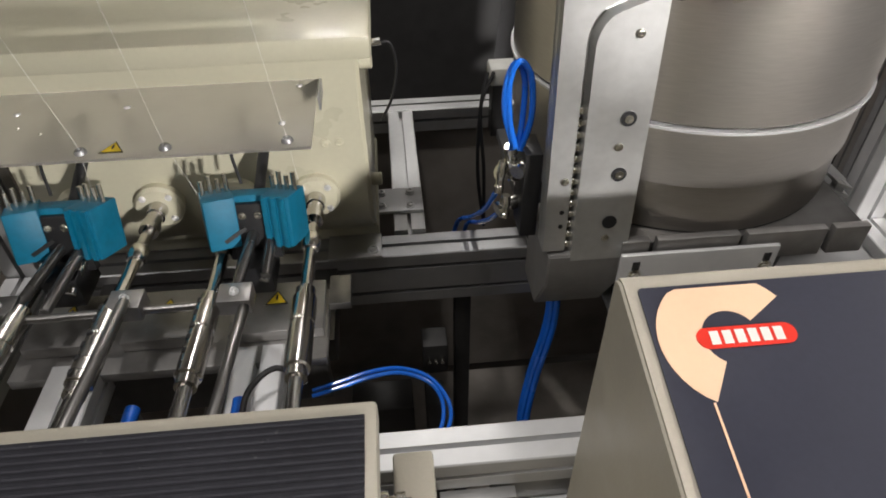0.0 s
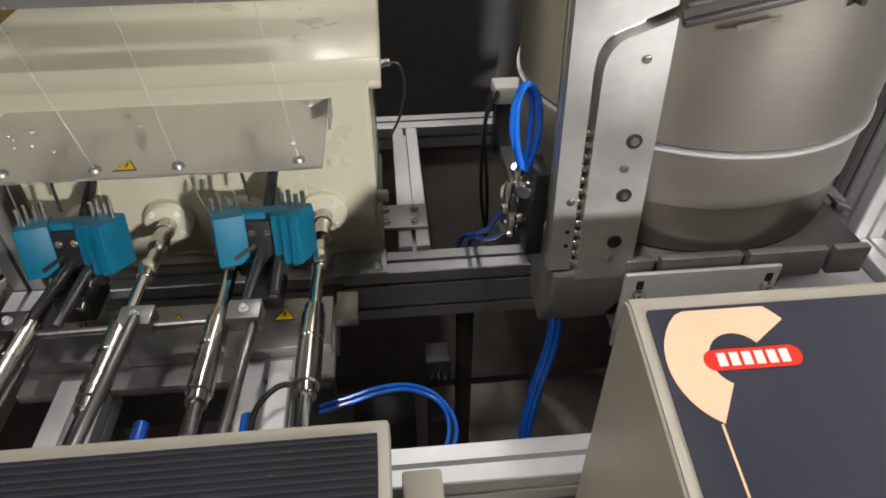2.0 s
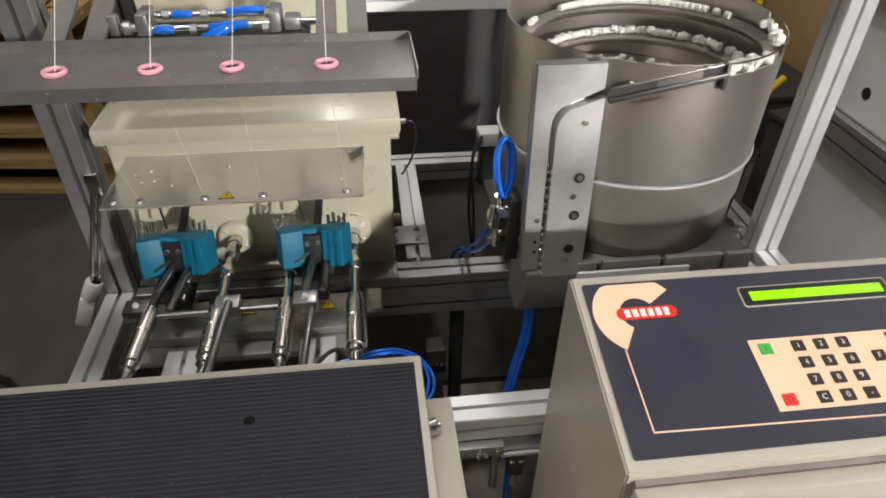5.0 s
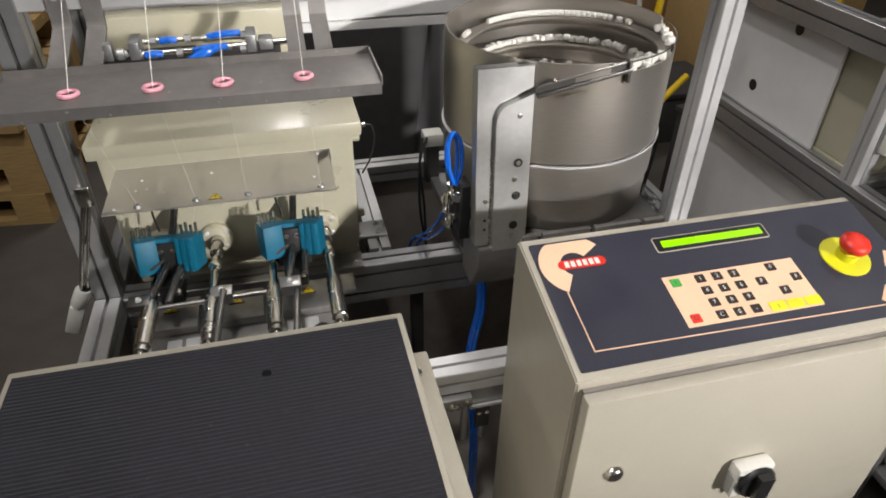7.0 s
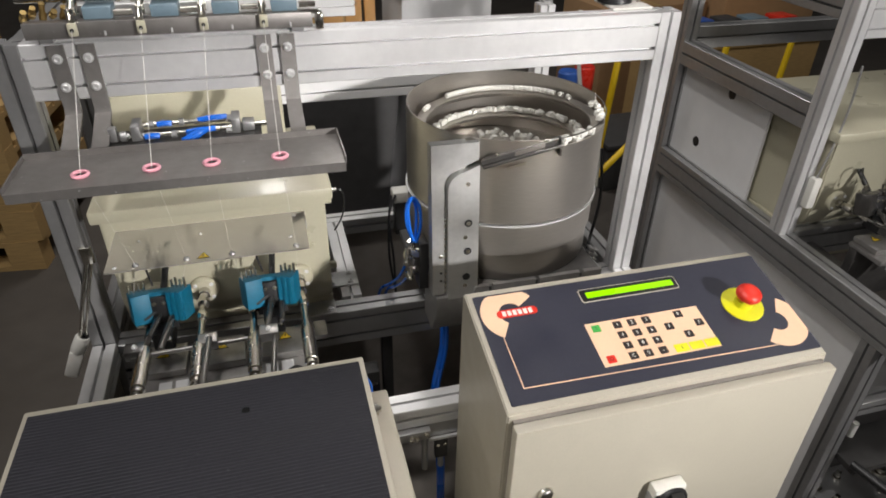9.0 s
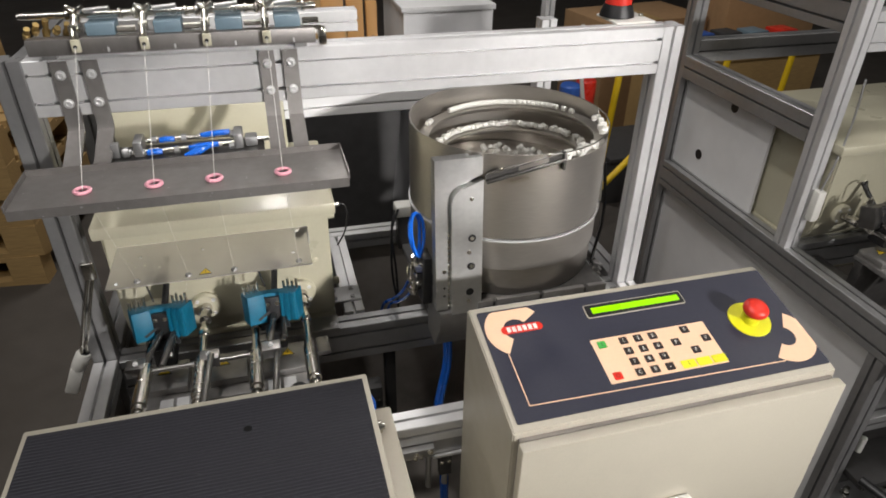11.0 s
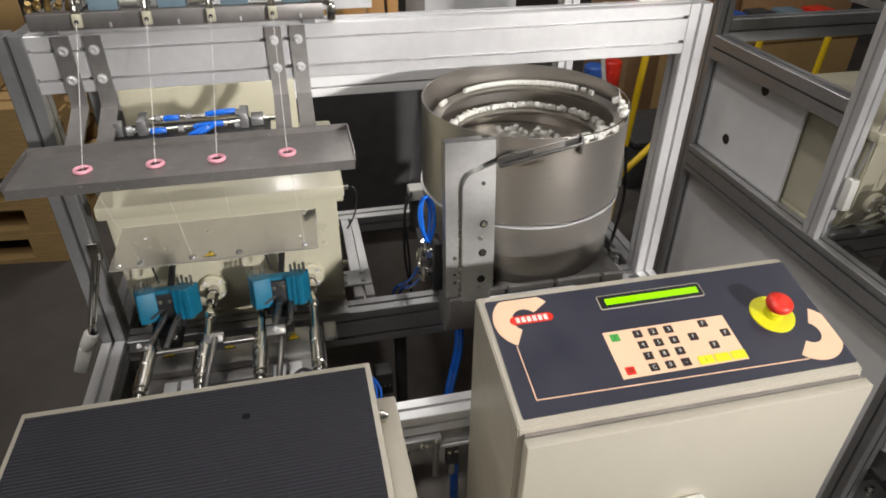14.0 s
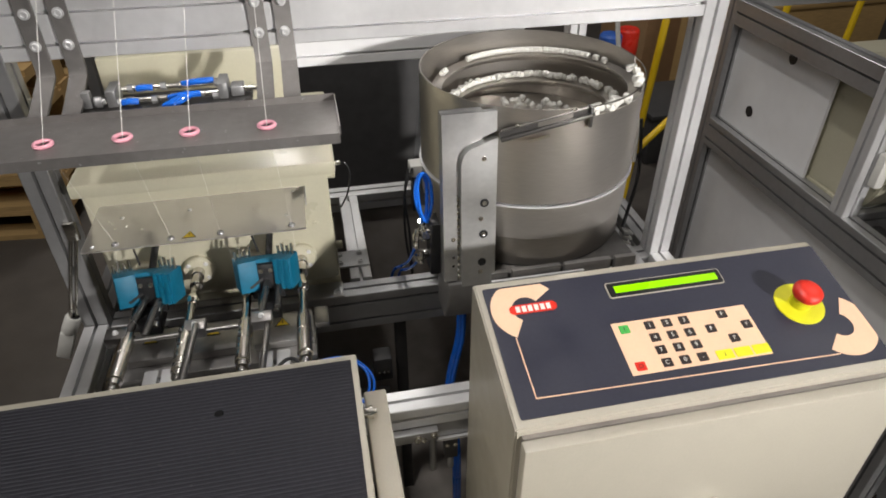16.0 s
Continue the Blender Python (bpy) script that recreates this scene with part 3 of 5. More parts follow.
# caps crowd at the lowered rim beside the outlet
for k in range(36):
    t = radians(rnd.uniform(-78, -50) if k < 26 else rnd.uniform(-34, -6))
    r = rnd.uniform(0.178, 0.189)
    cap(pose(BX + r * math.cos(t), BY + r * math.sin(t), 1.134 + rnd.uniform(0, 0.007), 90, 0, math.degrees(t) + rnd.choice((0, 90)) + rnd.uniform(-15, 15)))
part("rim_wire", sweep(bmesh.new(), [(BX + 0.1985 * math.cos(radians(d)), BY + 0.1985 * math.sin(radians(d)), 1.1485) for d in range(-84, 2, 6)], 0.0013, 6, 2), NICKEL, bowl)
# leaf spring pack at the drive's foot
spring = thing("spring_pack", (0.53, 0.595, 0.735), "ribbed steel spring pack with a clamp beside the bowl", "spring")
for k in range(7):
    part("leaf", box(bmesh.new(), -0.012, 0.012, -0.008, 0.008, -0.0022, 0.0022, 0.0005, Matrix.Translation((0.527 + 0.0008 * k, 0.595, 0.772 + 0.011 * k)) @ pose(0, 0, 0, 0, 24, 0)), ALU_RAW, spring)
part("clamp", nb(0.512, 0.562, 0.585, 0.610, 0.756, 0.769, bevel=0.002), NICKEL, spring)
part("core", nb(0.523, 0.535, 0.590, 0.600, 0.7355, 0.84), ALU_DARK, spring)

# ---------------------------------------------------------------- chute block beside the bowl
chute = thing("feed_chute", (0.19, 0.52, 0.735), "upright milled aluminium feed chute with a curved slot", "feed chute")
TB = Matrix.Translation((0.190, 0.512, 0.842)) @ pose(0, 0, 0, -5, 0, 0)
bm = prism(bmesh.new(), [(0.494, 0.843), (0.494, 0.802), (0.532, 0.7365), (0.590, 0.7365), (0.590, 0.843)], 0.080, Matrix(((0, 0, 1, 0.152), (1, 0, 0, 0), (0, 1, 0, 0), (0, 0, 0, 1))))
bmesh.ops.bevel(bm, geom=list(bm.edges), offset=0.0015, segments=2, affect="EDGES")
part("mount", bm, CASTGREY, chute)
part("back_plate", box(bmesh.new(), -0.044, 0.024, 0.0, 0.014, 0.004, 0.306, 0.0015, TB), ALU_RAW, chute)
# two front plates with the curved gap between them
curve = [(-0.0175, 0.0), (-0.0175, 0.222)] + [(-0.0175 + 0.024 * (1 - math.cos(a)), 0.222 + 0.032 * math.sin(a)) for a in np.linspace(0.2, 1.3, 7)] + [(0.044, 0.270)]
STAND = TB @ Matrix(((1, 0, 0, 0), (0, 0, -1, 0.0), (0, 1, 0, 0), (0, 0, 0, 1)))
left = [(-0.044, 0.004), (-0.0212, 0.004)] + [(x - 0.0037, z + 0.0015) for x, z in curve[1:-1]] + [(0.044, 0.274), (0.044, 0.306), (-0.044, 0.306)]
right = [(0.044, -0.006), (0.044, 0.265)] + [(x + 0.0025, z - 0.003) for x, z in curve[1:-1]][::-1] + [(-0.015, -0.006)]
part("left_plate", prism(bmesh.new(), left, 0.013, STAND), ALU_RAW, chute)
rp = part("right_plate", prism(bmesh.new(), right, 0.019, STAND), ALU_RAW, chute)
for x, z, r in ((0.0235, 0.154, 0.0075), (0.0225, 0.096, 0.0075), (0.0205, 0.041, 0.0075)):
    p = TB @ Vector((x, -0.0195, z))
    d = TB.to_3x3() @ Vector((0, -1, 0))
    hole = part("counterbore", lathe(bmesh.new(), p, p + d * 0.0008, ((0, r), (1, r)), 20), BLACK, rp)
    if z > 0.05:
        part("screw", lathe(bmesh.new(), p + d * 0.0006, p + d * 0.002, ((0, r * 0.6), (1, r * 0.55), (1, r * 0.3), (0.6, r * 0.25)), 14), NICKEL, hole)
for x, z in ((0.018, 0.126), (0.018, 0.022), (0.022, 0.232), (-0.028, 0.088)):
    p = TB @ Vector((x, -0.0195 if x > 0 else -0.0135, z))
    part("screw", bolt(bmesh.new(), p, TB.to_3x3() @ Vector((0, -1, 0)), 0.003, 0.0022), NICKEL, rp)
for z in (0.035, 0.052):
    p = TB @ Vector((-0.028, -0.0132, z))
    part("hole", lathe(bmesh.new(), p, p + (TB.to_3x3() @ Vector((0, -1, 0))) * 0.0006, ((0, 0.0025), (1, 0.0025)), 12), BLACK, chute)
bm = lathe(bmesh.new(), (0, 0, 0), (0, 0, 0.010), ((0, 0.0038), (0.8, 0.0042), (1, 0.003)), 12)
for k in range(13):
    ball = part("fed_part", lathe(bmesh.new(), TB @ Vector((-0.0182, -0.002, 0.010 + 0.0125 * k)), TB @ Vector((-0.0182, -0.011, 0.010 + 0.0125 * k)), ((0, 0.0042), (0.8, 0.0042), (1, 0.003)), 12), NICKEL, chute)
bm.free()
# ramp from the bowl to the block
ramp_ = thing("outlet_ramp", (0.30, 0.53, 1.13), "narrow steel ramp leading from the bowl to the chute", "ramp")
rm = Matrix.Translation((0.236, 0.513, 1.112)) @ pose(0, 0, 0, 0, 0, -6.5) @ pose(0, 0, 0, 0, -math.degrees(math.atan2(0.036, 0.14)), 0)
part("lower_bar", box(bmesh.new(), 0, 0.146, -0.004, 0.003, -0.011, -0.005, 0.001, rm), DARK_SHADED, ramp_)
part("upper_bar", box(bmesh.new(), 0.004, 0.142, 0.001, 0.008, 0.003, 0.006, 0.0008, rm), DULLROD, ramp_)
part("back_bar", box(bmesh.new(), 0.0, 0.146, 0.004, 0.008, -0.013, 0.002, 0.0, rm), DARK_SHADED, ramp_)
for f in (0.03, 0.12):
    part("screw", bolt(bmesh.new(), rm @ Vector((f, 0.004, 0.006)), (0, 0, 1), 0.0035, 0.003), NICKEL, ramp_)
part("label_plate", box(bmesh.new(), 0.04, 0.075, -0.0075, -0.006, -0.022, -0.017, 0.0, rm), SHEET, ramp_)

# air fittings and blue hoses on the side of the chute
valve = thing("air_valve", (0.125, 0.56, 0.90), "nickel air fittings with looped blue hoses on the chute", "air valve")
part("bracket", nb(0.128, 0.146, 0.535, 0.575, 0.84, 0.945, bevel=0.001), BLACK, valve)
for p, q, r in (((0.130, 0.56, 0.905), (0.104, 0.552, 0.915), 0.008), ((0.118, 0.556, 0.912), (0.116, 0.553, 0.945), 0.007), ((0.130, 0.56, 0.872), (0.104, 0.55, 0.868), 0.008),
                ((0.132, 0.552, 0.925), (0.120, 0.535, 0.925), 0.0075), ((0.114, 0.552, 0.885), (0.112, 0.548, 0.86), 0.006), ((0.108, 0.55, 0.93), (0.104, 0.545, 0.895), 0.005)):
    part("fitting", lathe(bmesh.new(), p, q, ((0, r * 0.8), (0.2, r), (0.5, r), (0.55, r * 0.8), (0.75, r * 0.8), (0.8, r * 1.05), (1, r)), 12), NICKEL, valve)
for pts in ([(0.122, 0.553, 0.940), (0.114, 0.555, 0.97), (0.112, 0.56, 1.01), (0.121, 0.562, 1.032), (0.133, 0.560, 1.015), (0.135, 0.556, 0.975), (0.126, 0.553, 0.940)],
            [(0.120, 0.556, 0.94), (0.109, 0.558, 0.98), (0.110, 0.562, 1.012), (0.119, 0.567, 1.028), (0.128, 0.566, 1.01), (0.127, 0.56, 0.97), (0.123, 0.556, 0.94)],
            [(0.104, 0.545, 0.90), (0.099, 0.60, 0.83), (0.092, 0.665, 0.768), (0.082, 0.738, 0.70), (0.072, 0.775, 0.60)],
            [(0.110, 0.55, 0.868), (0.106, 0.60, 0.815), (0.102, 0.665, 0.758), (0.096, 0.738, 0.695), (0.09, 0.775, 0.60)]):
    part("hose", sweep(bmesh.new(), pts, 0.0032), TUBE, valve, "blue air hose")
box_ = thing("junction_box", (0.10, 0.95, 0.722), "small grey plastic junction box with cables", "junction box")
part("body", nb(0.155, 0.20, 0.93, 0.97, 0.815, 0.845, bevel=0.004), WHITE, box_)
part("stand", nb(0.16, 0.19, 0.935, 0.965, 0.7225, 0.815), DARKGREY, box_)
for k in range(2):
    part("cable", sweep(bmesh.new(), [(0.15 + 0.01 * k, 0.93, 0.84), (0.135, 0.89, 0.80), (0.13 + 0.01 * k, 0.87, 0.70), (0.14, 0.85, 0.60)], 0.003), BLACK, box_)

under = thing("hose_run", (-0.05, 0.72, 0.70), "short blue air hose under the gearbox edge", "hose")
part("hose", sweep(bmesh.new(), [(-0.085, 0.78, 0.727), (-0.06, 0.75, 0.728), (-0.045, 0.725, 0.732), (-0.05, 0.705, 0.7285)], 0.005), TUBE, under)

# slotted plate in front of the bowl
plate = thing("slotted_plate", (0.315, 0.505, 0.735), "aluminium plate with slotted screw holes before the bowl", "mounting plate")
part("plate", nb(0.226, 0.398, 0.482, 0.488, 0.737, 0.848, bevel=0.002), ALU, plate)
part("foot", nb(0.236, 0.398, 0.4885, 0.62, 0.7355, 0.742, bevel=0.001), ALU_RAW, plate)
for x in (0.243, 0.386):
    sl = part("slot", nb(x - 0.004, x + 0.004, 0.4812, 0.4822, 0.816, 0.839), BLACK, plate)
    part("screw", bolt(bmesh.new(), (x, 0.4812, 0.822), (0, -1, 0), 0.0055), NICKEL, sl)

# ---------------------------------------------------------------- eyelet tray on its brackets
tray = thing("eyelet_tray", (-0.245, 0.50, 1.176), "long dull steel tray with raised edges and pink eyelets", "tray")
TX0, TX1, TY0, TY1, TZ = -0.480, -0.010, 0.442, 0.556, 1.172
part("pan", nb(TX0, TX1, TY0, TY1, TZ, TZ + 0.002), STEEL_DARK, tray)
for b in ((TX0, TX1, TY1, TY1 + 0.002, TZ, TZ + 0.012), (TX0, TX1, TY0 - 0.002, TY0, TZ - 0.012, TZ + 0.003), (TX0 - 0.002, TX0, TY0, TY1, TZ, TZ + 0.010), (TX1, TX1 + 0.002, TY0, TY1, TZ, TZ + 0.012)):
    part("lip", nb(*b), STEEL_DARK, tray)
RX = (-0.389, -0.292, -0.207, -0.106)
torus = bmesh.new()
n1, n2 = 28, 10
vv = [[torus.verts.new(((0.0105 + 0.0029 * math.cos(2 * math.pi * j / n2)) * math.cos(2 * math.pi * i / n1), (0.0105 + 0.0029 * math.cos(2 * math.pi * j / n2)) * math.sin(2 * math.pi * i / n1), 0.0029 * math.sin(2 * math.pi * j / n2))) for j in range(n2)] for i in range(n1)]
for i in range(n1):
    for j in range(n2):
        torus.faces.new((vv[i][j], vv[(i + 1) % n1][j], vv[(i + 1) % n1][(j + 1) % n2], vv[i][(j + 1) % n2]))
first = part("eyelet", torus, PINK, tray, "pink ceramic ring eyelet", 60)
first.matrix_basis = Matrix.Translation((RX[0], 0.482, TZ + 0.0049))
for x in RX[1:]:
    ob = new("eyelet", first.data)
    ob.parent, ob.matrix_parent_inverse = tray, first.matrix_parent_inverse.copy()
    ob.matrix_basis = Matrix.Translation((x, 0.482, TZ + 0.0049))
    ob["label"] = "pink ceramic ring eyelet"
for x in RX:
    part("hole", lathe(bmesh.new(), (x, 0.482, TZ + 0.002), (x, 0.482, TZ + 0.0024), ((0, 0.007), (1, 0.007)), 16), BLACK, tray)


def strap(bm, pts, x0, x1, thick=0.005):
    """A flat bar bent along points (y, z), from x0 to x1."""
    P = [Vector(p) for p in pts]
    a, b = [], []
    for i, p in enumerate(P):
        d = (P[min(i + 1, len(P) - 1)] - P[max(i - 1, 0)]).normalized()
        nrm = Vector((-d.y, d.x)) * thick / 2
        a.append(p + nrm)
        b.append(p - nrm)
    poly = [tuple(p) for p in a + b[::-1]]
    return prism(bm, poly, x1 - x0, Matrix(((0, 0, 1, x0), (1, 0, 0, 0), (0, 1, 0, 0), (0, 0, 0, 1))))


for x in (-0.420, -0.376, -0.108, -0.070):
    br = thing("tray_bracket", (x, 0.655, 1.25), "bent flat steel bracket bolted to the beam holding the tray", "bracket", "tray brackets")
    part("strap", strap(bmesh.new(), [(0.6565, 1.3155), (0.6565, 1.214), (0.651, 1.204), (0.590, 1.181), (0.575, 1.1765), (0.5595, 1.1765)], x - 0.0125, x + 0.0125), STEEL_DARK, br)
    for z in (1.295, 1.250):
        part("bolt", bolt(bmesh.new(), (x, 0.654, z), (0, -1, 0), 0.0058, 0.006), ALU, br)

# ---------------------------------------------------------------- yarn tension guides on the beam
rail_t = thing("tension_rail", (-0.24, 0.66, 1.309), "dark steel rail with four yarn tension devices", "yarn tensioner")
part("bar", nb(-0.452, -0.026, 0.640, 0.662, 1.3285, 1.3525, bevel=0.0015), STEEL_DARK, rail_t)
part("shaft", nrod((-0.46, 0.675, 1.380), (-0.02, 0.675, 1.380), 0.006), NICKEL, rail_t)
GX = (-0.381, -0.285, -0.194, -0.103)
for x in GX:
    part("block", nb(x + 0.014, x + 0.055, 0.648, 0.690, 1.353, 1.371, bevel=0.002), BLUEGREY, rail_t, "blue-grey block")
    part("arm", nrod((x, 0.665, 1.380), (x - 0.002, 0.636, 1.354), 0.005), NICKEL, rail_t)
    hook = part("guide_tip", nb(x - 0.007, x + 0.006, 0.628, 0.636, 1.334, 1.353, bevel=0.002), CREAM, rail_t, "small white ceramic yarn guide")
    part("eye", nrod((x - 0.001, 0.6285, 1.343), (x - 0.001, 0.627, 1.343), 0.003), BLACK, hook)
    for k, (dx, dz, r) in enumerate(((0.0, 0.380, 0.012), (0.062, 0.380, 0.008), (-0.012, 0.380, 0.009))):
        part("disc", lathe(bmesh.new(), (x + dx - 0.004, 0.675, 1.0 + dz), (x + dx + 0.006, 0.675, 1.0 + dz), ((0, r * 0.6), (0.3, r), (0.7, r), (1, r * 0.5)), 16), NICKEL, rail_t)
    for dx, dz, r, ln in ((0.058, 0.362, 0.0045, 0.026), (0.058, 0.350, 0.0035, 0.030), (-0.006, 0.366, 0.007, 0.012)):
        part("pin", nrod((x + dx, 0.652, 1.0 + dz), (x + dx + ln, 0.652, 1.0 + dz), r, 10), NICKEL, rail_t)
    for sx in (-1, 1):
        part("wing", lathe(bmesh.new(), (x + 0.002, 0.668, 1.384), (x + 0.002 + sx * 0.012, 0.664, 1.394), ((0, 0.004), (0.5, 0.006), (1, 0.003)), 10), NICKEL, rail_t)
    part("fork", nb(x - 0.005, x - 0.002, 0.632, 0.642, 1.350, 1.372), NICKEL, rail_t)
    part("fork", nb(x + 0.001, x + 0.004, 0.632, 0.642, 1.350, 1.372), NICKEL, rail_t)
    part("marker", nb(x + 0.040, x + 0.043, 0.6385, 0.6395, 1.331, 1.338), ALU, rail_t)
    part("spring", nrod((x + 0.016, 0.660, 1.388), (x + 0.052, 0.660, 1.391), 0.004), ALU_RAW, rail_t)
for k in range(5):
    part("brass_fitting", lathe(bmesh.new(), (-0.455 + 0.014 * k, 0.668, 1.350 + 0.006 * (k % 2)), (-0.447 + 0.014 * k, 0.655, 1.366 + 0.006 * (k % 3)), ((0, 0.005), (0.4, 0.006), (0.5, 0.004), (1, 0.0045)), 8), BRASS, rail_t)
part("end_arm", nb(-0.020, -0.006, 0.662, 0.684, 1.3178, 1.345, bevel=0.003), NICKEL, rail_t)
for x in (-0.43, -0.05):
    part("spacer", nb(x - 0.01, x + 0.01, 0.6605, 0.70, 1.3178, 1.345), ALU_DARK, rail_t)
for k, (a, b) in enumerate(zip(GX, RX)):
    yarn = thing("yarn", (b, 0.482, TZ), "thin white yarn running through a pink eyelet", "yarn", "running yarns")
    part("upper_run", nrod((a - 0.001, 0.627, 1.343), (b, 0.482, TZ + 0.004), 0.0005, 6), YARN, yarn)
    end = ((-0.385, 0.55, 0.905), (-0.302, 0.55, 0.919), (-0.200, 0.55, 0.905), (-0.100, 0.55, 0.922))[k]
    part("middle_run", nrod((b, 0.482, TZ - 0.001), (EYES[k], 0.522, GZ + 0.0075), 0.0002, 6), YARN, yarn)
    part("lower_run", nrod((EYES[k], 0.522, GZ + 0.0075), end, 0.0002, 6), YARN, yarn)

# small push cylinders with blue air lines on a plate behind the tray
air = thing("air_manifold", (-0.25, 0.62, 1.163), "two small air cylinders with blue hoses behind the tray", "air cylinder")
part("foot", nb(-0.395, -0.130, 0.530, 0.650, 1.1635, 1.1715, bevel=0.001), DARK_SHADED, air)
for x in (-0.326, -0.170):
    part("mount", nb(x - 0.007, x + 0.007, 0.598, 0.640, 1.172, 1.197, bevel=0.002), ALU_DARK, air)
for x0, x1, y, z0, z1 in ((-0.318, -0.173, 0.628, 1.188, 1.187), (-0.337, -0.174, 0.606, 1.177, 1.181)):
    part("cylinder", lathe(bmesh.new(), (x0, y, z0), (x1, y, z1), ((0, 0.003), (0.08, 0.005), (0.25, 0.005), (0.27, 0.0036), (0.55, 0.0036), (0.57, 0.0052), (0.66, 0.0052), (0.68, 0.004), (1, 0.004)), 12), NICKEL, air)
    part("hose", sweep(bmesh.new(), [(x0 + 0.088, y, z0 + 0.001), (x0 + 0.108, y - 0.004, z0 + 0.005), (x0 + 0.134, y, z0 + 0.004)], 0.0048), TUBE, air, "blue air hose")
    part("hose", sweep(bmesh.new(), [(x0 + 0.024, y - 0.003, z0), (x0 + 0.034, y - 0.005, z0 + 0.002), (x0 + 0.046, y - 0.003, z0)], 0.0048), TUBE, air, "blue air hose")
    for f in (0.10, 0.21, 0.42, 0.95):
        part("nut", lathe(bmesh.new(), (x0 + f * (x1 - x0) - 0.004, y, z0), (x0 + f * (x1 - x0) + 0.004, y, z0), ((0, 0.0066), (1, 0.0066)), 6), ALU_DARK, air)
part("knob", lathe(bmesh.new(), (-0.352, 0.604, 1.180), (-0.336, 0.606, 1.180), ((0, 0.006), (0.2, 0.0085), (0.7, 0.0085), (0.75, 0.005), (1, 0.005)), 16), ALU_DARK, air)
part("lug", nb(-0.366, -0.354, 0.600, 0.614, 1.172, 1.196, bevel=0.002), ALU_DARK, air)
part("end_lug", nb(-0.160, -0.140, 0.604, 0.630, 1.172, 1.188, bevel=0.003), ALU_DARK, air)
part("end_screw", nrod((-0.140, 0.615, 1.180), (-0.118, 0.615, 1.180), 0.0045), NICKEL, air)
for k in range(3):
    part("hose", sweep(bmesh.new(), [(-0.214, 0.606, 1.181), (-0.236 + 0.006 * k, 0.594, 1.180), (-0.250 + 0.008 * k, 0.588, 1.175), (-0.256 + 0.008 * k, 0.586, 1.1725)], 0.004), TUBE, air, "blue air hose")

# ---------------------------------------------------------------- ribbed cover desk
desk = thing("cover_desk", (-0.26, 0.0, FLOOR), "cream machine cover topped with a black ribbed rubber mat", "cover")
DX0, DX1, DY0, DY1, DZ = -0.484, -0.0245, -0.22, 0.2655, 0.9365
part("lip", nb(DX0, DX1, DY0, DY1, DZ - 0.022, DZ, bevel=0.003), CREAM_BOX, desk)
part("body", nb(DX0 + 0.004, DX1 - 0.004, DY0 + 0.004, DY1 - 0.02, 0.50, DZ - 0.0225, bevel=0.003), CREAM_BOX, desk)
for x in (DX0 + 0.05, DX1 - 0.05):
    for y in (DY0 + 0.05, DY1 - 0.07):
        part("leg", np_((x, y, FLOOR), (x, y, 0.50), up=(0, 1, 0)), ALU_DARK, desk)
bm = bmesh.new()
pitch, y = 0.0056, DY0 + 0.009
rows_ = []
while y < DY1 - 0.012:
    rows_ += [(y, 0.00155), (y + pitch * 0.22, 0.00155), (y + pitch * 0.40, 0.0022), (y + pitch * 0.86, 0.0022)]
    y += pitch
lo = [bm.verts.new((DX0 + 0.008, y, DZ + z)) for y, z in rows_]
hi = [bm.verts.new((DX1 - 0.008, y, DZ + z)) for y, z in rows_]
for k in range(len(rows_) - 1):
    bm.faces.new((lo[k], hi[k], hi[k + 1], lo[k + 1]))
part("ribbed_mat", bm, RUBBER, desk, "black ribbed rubber mat", None)
part("burn_mark", lathe(bmesh.new(), (-0.196, 0.195, DZ + 0.0018), (-0.196, 0.195, DZ + 0.0027), ((0, 0.006), (1, 0.005)), 12), CHAR, desk, "small black burnt spot")
whole_side = thing("side_ledge", (0.005, 0.0, FLOOR), "narrow cream side panel beside the cover", "panel")
part("panel", nb(-0.0195, 0.0125, -0.22, 0.282, 0.30, 0.843, bevel=0.003), CREAM_BOX, whole_side)
part("post", np_((-0.0035, 0.0, FLOOR), (-0.0035, 0.0, 0.30), 0.03, 0.03, up=(0, 1, 0)), ALU_DARK, whole_side)
for y, z in ((0.205, 0.80), (-0.05, 0.80)):
    part("screw", bolt(bmesh.new(), (0.0125, y, z), (1, 0, 0), 0.004, 0.003), NICKEL, whole_side)

bs = part("bolt_stack", lathe(bmesh.new(), (-0.0283, 0.232, 0.8545), (-0.006, 0.232, 0.8545), ((0, 0.011), (0.25, 0.011), (0.27, 0.0075), (0.5, 0.0075), (0.52, 0.0095), (0.8, 0.0095), (0.82, 0.005), (1, 0.005)), 16), NICKEL, whole_side, "plated bolt with washers")

# end plate on the front rail
endp = whole("rail_end_plate", nb(-0.018, 0.0115, 0.2835, 0.3355, 0.64, 0.745, bevel=0.002), CREAM_BOX, "small cream end plate on the front rail", "plate")
stop = thing("rail_bracket", (0.04, 0.335, 0.60), "aluminium bracket with two pins under the front rail", "bracket")
part("plate", nb(0.020, 0.098, 0.322, 0.3355, 0.655, 0.676, bevel=0.001), ALU_DARK, stop)
part("bar", nb(0.075, 0.160, 0.340, 0.356, 0.634, 0.6755, bevel=0.001), ALU_DARK, stop)
part("bar_lip", nb(0.098, 0.160, 0.334, 0.3395, 0.632, 0.6375), ALU, stop)
for x in (0.092, 0.124):
    part("pin", nrod((x, 0.345, 0.6335), (x, 0.345, 0.545), 0.006), ALU_DARK, stop)
